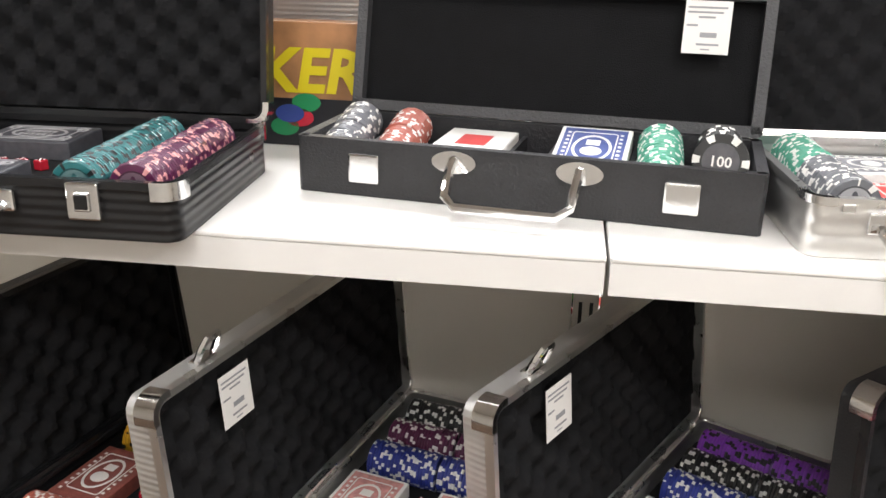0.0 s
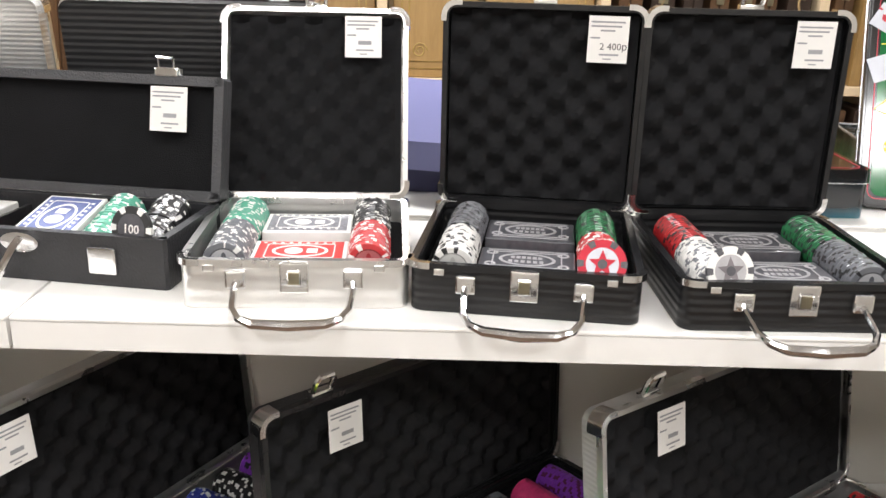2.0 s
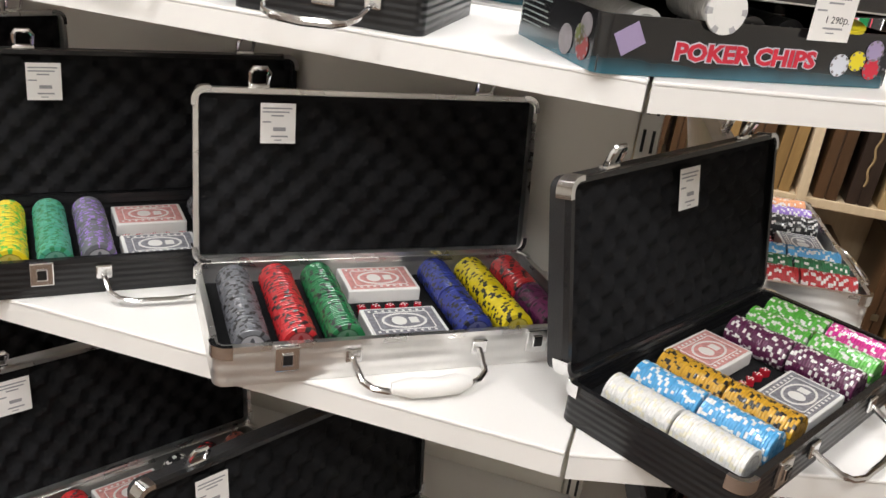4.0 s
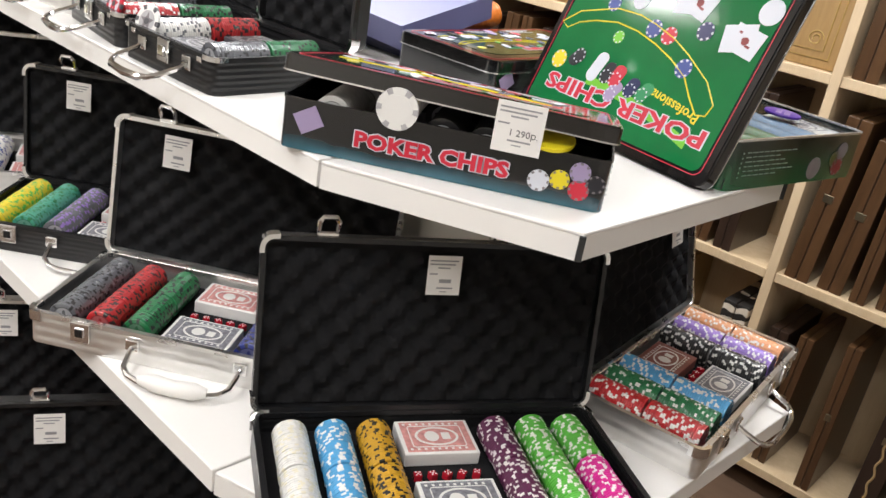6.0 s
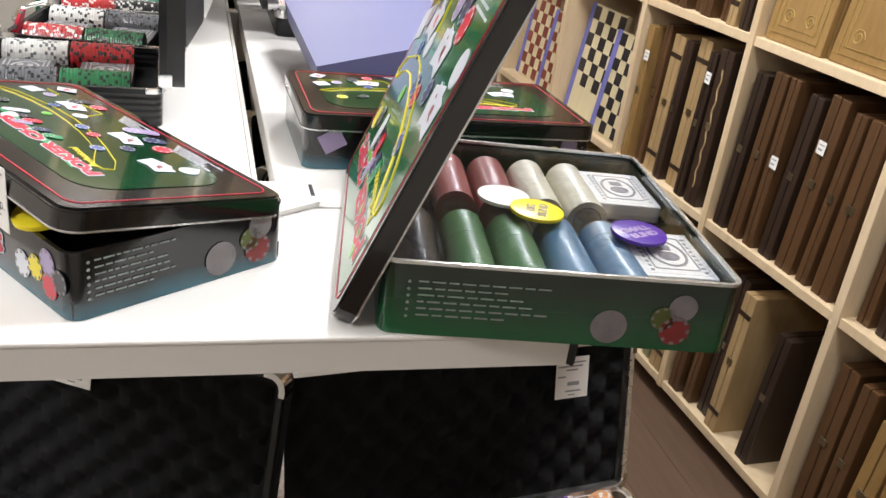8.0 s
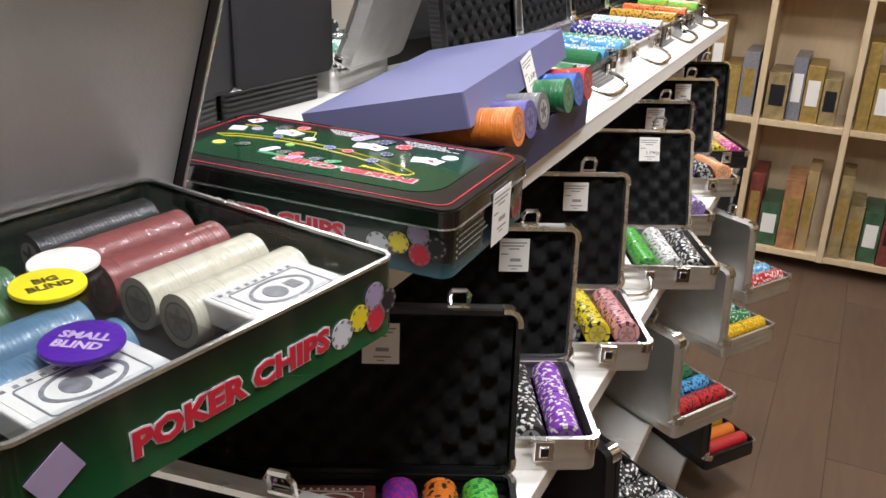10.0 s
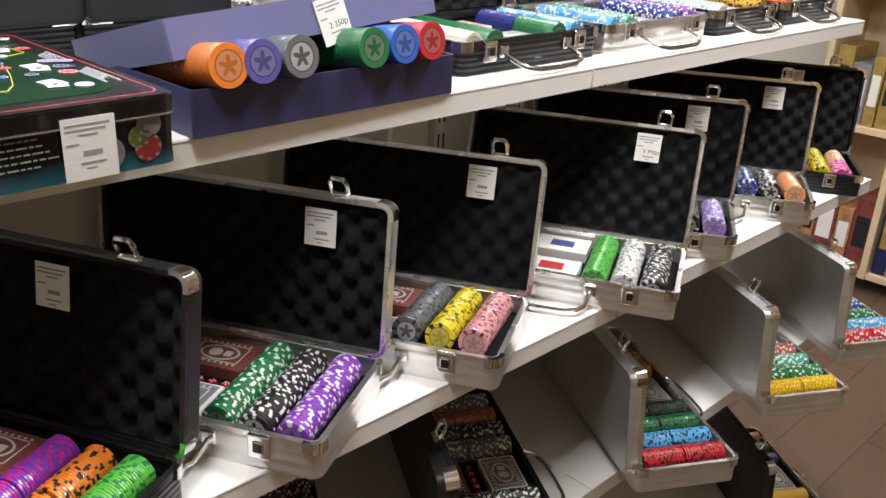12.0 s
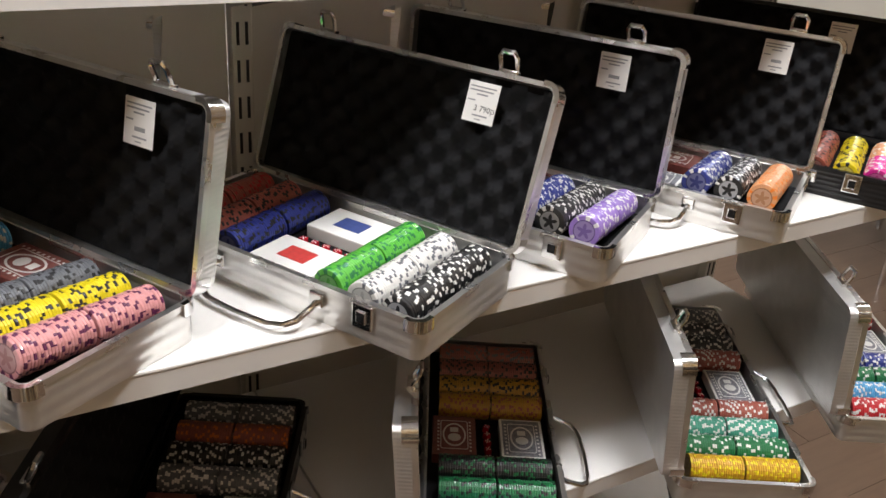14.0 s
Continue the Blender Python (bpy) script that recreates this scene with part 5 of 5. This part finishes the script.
# ---- wooden racks ----
def rack(place, xs, zs, depth, label):
    """A pine cube rack: uprights at xs, boards at zs, open towards -y of place."""
    r = thing("wooden_rack", place, label, "shelf rack", "pine racks")
    for x in xs:
        part("upright", boxed(x - 0.014, x + 0.014, 0, depth, zs[0] - 0.03, zs[-1], 0.002), PINE, r)
    for z in zs:
        for a, b in zip(xs, xs[1:]):
            part("board", boxed(a + 0.0145, b - 0.0145, 0.004, depth, z - 0.028, z, 0.002), PINE, r)
    part("back", boxed(xs[0], xs[-1], depth + 0.001, depth + 0.009, zs[0] - 0.03, zs[-1]), PINE, r, "pale wooden back")
    return r


BOARDS = {}


def game_board(m, w, h, t, kind):
    """A folded game board in its case, standing on edge: two leaves, hinges and a clasp."""
    key = (w, h, t, kind)
    if key not in BOARDS:
        mat = {"oak": OAK, "walnut": WALNUT, "ebony": EBONY, "tan": TAN, "gold": GOLD, "zebra": ZEBRA, "painted": PAINTED}[kind]
        word = {"oak": "golden oak", "walnut": "dark walnut", "ebony": "near-black wood", "tan": "pale tan wood", "gold": "gilt tooled", "zebra": "zebra-striped", "painted": "painted blue and green"}[kind]
        ob = thing("game_board", m, word + " backgammon board standing on edge in the rack", "board game", "boards in the racks")
        part("leaf", boxed(0, t * 0.48, 0, w, 0, h, 0.003), mat, ob)
        part("leaf", boxed(t * 0.52, t, 0, w, 0, h, 0.003), mat, ob)
        part("hinge_strip", boxed(t * 0.46, t * 0.54, 0.004, w - 0.004, 0.004, h - 0.004), EBONY, ob, "dark joint between the leaves")
        part("clasp", boxed(t * 0.3, t * 0.7, -0.003, 0.001, h * 0.5, h * 0.5 + 0.022, 0.001), BRASS, ob, "small brass clasp")
        if kind == "tan":
            bm = bmesh.new()
            for z0, z1 in ((0.06, 0.075), (h - 0.075, h - 0.06)):
                block(bm, 0.001, t - 0.001, -0.0012, 0.0005, z0, z1)
            part("inlay", bm, TAN if kind == "walnut" else EBONY, ob, "inlaid band")
        if kind == "ebony" and t > 0.06:
            pts = [(t * 0.5 + 0.004 * math.sin(i * 0.9), -0.0005, 0.06 + (h - 0.12) * i / 40) for i in range(41)]
            part("vine_inlay", tube(bmesh.new(), pts, 0.0035, 5), TAN, ob, "pale carved vine")
        BOARDS[key] = ob
        return ob
    return copy_thing(BOARDS[key], m)


def chess_board(m, n, size, dark=None):
    """A chequered board propped flat on its edge, facing -y."""
    ob = thing("chess_board", m, "chequered wooden chess board propped up in the rack", "chess board", "chess boards")
    part("board", boxed(0, size * 0.6, 0.001, 0.02, 0, size, 0.002), CREAM_SQUARE, ob)
    part("cloth_strip", boxed(-0.045, -0.002, 0.004, 0.018, 0.002, size, 0.003), BLUE_STRIP, ob, "pale blue cloth edge")
    c = size * 0.6 / 5
    for i in range(5):
        for j in range(2 if n < 8 else 0, 8):
            if (i + j) % 2:
                part("square", boxed(i * c + 0.001, (i + 1) * c - 0.001, -0.0008, 0.0008, j * c + 0.012, (j + 1) * c + 0.010), dark or DARK_PRINT, ob)
    return ob


def tooled_cover(m, w, h):
    """A large gilt board standing face outward, with tooled frames and corner pieces."""
    ob = thing("game_board", m, "large gilt tooled backgammon board facing out of the rack", "board game", "boards in the racks")
    part("leaf", boxed(0, w, 0, 0.022, 0, h, 0.004), OAK, ob)
    part("leaf", boxed(0, w, 0.024, 0.046, 0, h, 0.004), OAK, ob)
    for g in (0.025, 0.045):
        bm = tube(bmesh.new(), [(g, -0.0005, g), (w - g, -0.0005, g), (w - g, -0.0005, h - g), (g, -0.0005, h - g)], 0.0022, 6, True)
        part("tooled_frame", bm, GOLD, ob, "gilt tooled frame")
    for x in (0.075, w - 0.075):
        for z in (0.075, h - 0.075):
            pts = [(x + 0.022 * math.cos(0.35 * i) * (1 - 0.025 * i), -0.0005, z + 0.022 * math.sin(0.35 * i) * (1 - 0.025 * i)) for i in range(32)]
            part("scroll", tube(bmesh.new(), pts, 0.0018, 5), GOLD, ob, "gilt scroll")
    return ob


def shelf_tag(m):
    bm = boxed(0, 0.03, -0.0006, 0, -0.036, 0)
    block(bm, 0.004, 0.024, -0.0008, -0.0006, -0.012, -0.009, index=1)
    block(bm, 0.004, 0.02, -0.0008, -0.0006, -0.026, -0.021, index=1)
    ob = part("price_tag", bm, (PAPER, INK))
    ob.matrix_basis = m
    return tagged(ob, "white paper price tag taped to a board", "price tag", "rack price tags")


rnd = random.Random(11)
PITCH = 0.621
RACK_X = [PITCH * k for k in range(-5, 4)]
RACK_Z = [-0.104, 0.495, 1.064, 1.64, 2.2]
PR = pose(-0.196, 1.545, 0, 0, 0, 2.7)
rack(PR, RACK_X, RACK_Z, 0.33, "pale pine cube rack full of game boards along the wall")
KINDS = ["oak", "walnut", "walnut", "ebony", "ebony", "tan", "walnut", "oak", "walnut"]
# what most of a cell's boards are made of: cell along the rack, cell upward
LEADS = {(2, 1): ("oak", "tan", "oak", "oak", "ebony"), (3, 1): ("walnut", "walnut", "ebony", "walnut"), (4, 1): ("walnut", "ebony", "walnut"), (5, 1): ("walnut", "oak"), (2, 0): ("painted", "tan", "oak", "painted", "walnut"),
         (3, 0): ("ebony", "walnut", "walnut"), (4, 0): ("walnut", "oak", "walnut"), (1, 0): ("tan", "gold", "oak"), (0, 0): ("oak", "walnut"), (0, 1): ("walnut", "oak"), (1, 2): ("oak", "walnut")}
THICK = (0.042, 0.055, 0.068)
for ci, (xa, xb) in enumerate(zip(RACK_X, RACK_X[1:])):
    for zi, (za, zb) in enumerate(zip(RACK_Z, RACK_Z[1:])):
        x = xa + 0.02
        if ci == 1 and zi == 1:
            chess_board(PR @ pose(xa + 0.075, 0.05, za + 0.001, -7, 0, 0), 6, 0.45)
            chess_board(PR @ pose(xa + 0.375, 0.03, za + 0.001, -7, 0, 0), 8, 0.40)
            continue
        if ci == 0 and zi == 1:
            chess_board(PR @ pose(xa + 0.10, 0.06, za + 0.001, -7, 0, 0), 8, 0.42, RED_SQUARE)
            chess_board(PR @ pose(xa + 0.40, 0.04, za + 0.001, -7, 0, 0), 8, 0.36, RED_SQUARE)
            continue
        if ci == 4 and zi == 0:
            game_board(PR @ pose(xb - 0.115, 0.012, za + 0.0005, 0, 1, 0), 0.28, 0.46, 0.08, "zebra")
            xb -= 0.11
        if ci in (3, 4) and zi == 2:
            tooled_cover(PR @ pose(xa + 0.03, 0.02, za + 0.001, -4, 0, 0), 0.24, 0.42)
            tooled_cover(PR @ pose(xa + 0.29, 0.03, za + 0.001, -6, 0, 0), 0.31, 0.46)
            continue
        kinds = LEADS.get((ci, zi), KINDS)
        while x < xb - 0.09:
            t = rnd.choice(THICK)
            kind = rnd.choice(kinds) if rnd.random() < 0.85 else rnd.choice(KINDS)
            h = rnd.choice((0.44, 0.48, 0.50))
            y = rnd.choice((0.012, 0.02, 0.035))
            lean_x = rnd.uniform(0.4, 3.5)
            if (ci, zi) == (2, 1) and x > xb - 0.19:
                kind, t, x = "ebony", 0.068, max(x, xb - 0.16)
            game_board(PR @ pose(x + 0.012, y, za + 0.0005, 0, lean_x, 0), 0.28, h, t, kind)
            if rnd.random() < 0.45:
                shelf_tag(PR @ pose(x + 0.012 + t * 0.15 + 0.022, y - 0.0045, za + h * rnd.uniform(0.55, 0.9), 0, lean_x, 0))
            x += t + 0.012 + (0.09 if rnd.random() < 0.10 else 0.012)

FX = [-0.36, -0.03, 0.30, 0.68, 1.06, 1.40]
rack(pose(-3.62, 0, 0, 0, 0, 90), FX, RACK_Z, 0.30, "pale pine rack with boxed games across the aisle end")
BOXMATS = [COLOURFUL, TAN, plain("red_box", (0.22, 0.05, 0.04), 0.4, vary=0.7, scale=25), NAVY_PRINT, GOLD, plain("green_box", (0.05, 0.12, 0.06), 0.4, vary=0.7, scale=20), plain("sand_box", (0.35, 0.26, 0.12), 0.4, vary=0.6, scale=25), CARD_GREY]
for ci, (xa, xb) in enumerate(zip(FX, FX[1:])):
    for zi, (za, zb) in enumerate(zip(RACK_Z, RACK_Z[1:])):
        x = xa + 0.025
        while x < xb - 0.09:
            t = rnd.uniform(0.045, 0.09)
            mat = rnd.choice(BOXMATS)
            h = rnd.uniform(0.2, 0.42)
            ob = thing("game_box", pose(-3.62, 0, 0, 0, 0, 90) @ pose(x, rnd.uniform(0.01, 0.04), za + 0.0005), "brightly printed board game box standing on the rack", "board game", "boxed games")
            part("carton", boxed(0, t, 0, 0.24, 0, h, 0.001), mat, ob)
            part("label", boxed(t * 0.15, t * 0.85, -0.0008, -0.0002, h * 0.3, h * 0.75), rnd.choice((PAPER, GOLD, DARK_PRINT)), ob, "printed spine label")
            x += t + 0.004

# ---- chair by the far wall ----
chair = thing("chair", pose(-3.75, -0.62, FLOOR - 0.008, 0, 0, 80), "green upholstered chair with a low rounded back", "chair")
bm = prism(bmesh.new(), [(x - 0.23, y - 0.22) for x, y in outline(0.46, 0.44, 0.07)], 0.40, 0.48)
bmesh.ops.bevel(bm, geom=bm.edges[:], offset=0.02, segments=2, affect="EDGES")
part("seat", bm, UPHOLSTERY, chair, "green padded seat", True)
bm = prism(bmesh.new(), [(x - 0.23, y) for x, y in outline(0.46, 0.28, 0.09)], -0.03, 0.03)
bmesh.ops.bevel(bm, geom=bm.edges[:], offset=0.015, segments=2, affect="EDGES")
bmesh.ops.transform(bm, matrix=pose(0, 0.21, 0.56, 80), verts=bm.verts[:])
part("backrest", bm, UPHOLSTERY, chair, "green padded backrest", True)
for x in (-0.19, 0.19):
    for y in (-0.18, 0.18):
        part("leg", tube(bmesh.new(), [(x, y, 0.40), (x * 1.08, y * 1.08, 0)], 0.012), CHROME, chair, "thin metal leg", True)
    part("back_post", tube(bmesh.new(), [(x * 0.8, 0.19, 0.42), (x * 0.8, 0.235, 0.62)], 0.009), CHROME, chair, "metal back post", True)

# ---- floor planks ----
PW, PLN = 0.19, 1.28
meshes = {}


def plank_mesh(length):
    key = round(length, 2)
    if key not in meshes:
        bm = boxed(0.0008, key - 0.0008, 0.0006, PW - 0.0006, -0.008, 0)
        me = bpy.data.meshes.new("plank")
        bm.to_mesh(me)
        bm.free()
        me.transform(pose(0, 0, 0, 0, 90, 0))
        me.materials.append(LAMINATE)
        meshes[key] = me
    return meshes[key]


row = 0
y = Y0
while y < Y1 - 0.01:
    x = X0 - (row * 0.43) % PLN
    while x < X1:
        a, b = max(x, X0), min(x + PLN, X1)
        if b - a > 0.05 and y + PW <= Y1 + 0.001:
            ob = new("plank", plank_mesh(b - a))
            ob.parent = floor
            ob.matrix_basis = pose(a, y, FLOOR) @ pose(0, 0, 0, 0, -90, 0)
        x += PLN
    y += PW
    row += 1
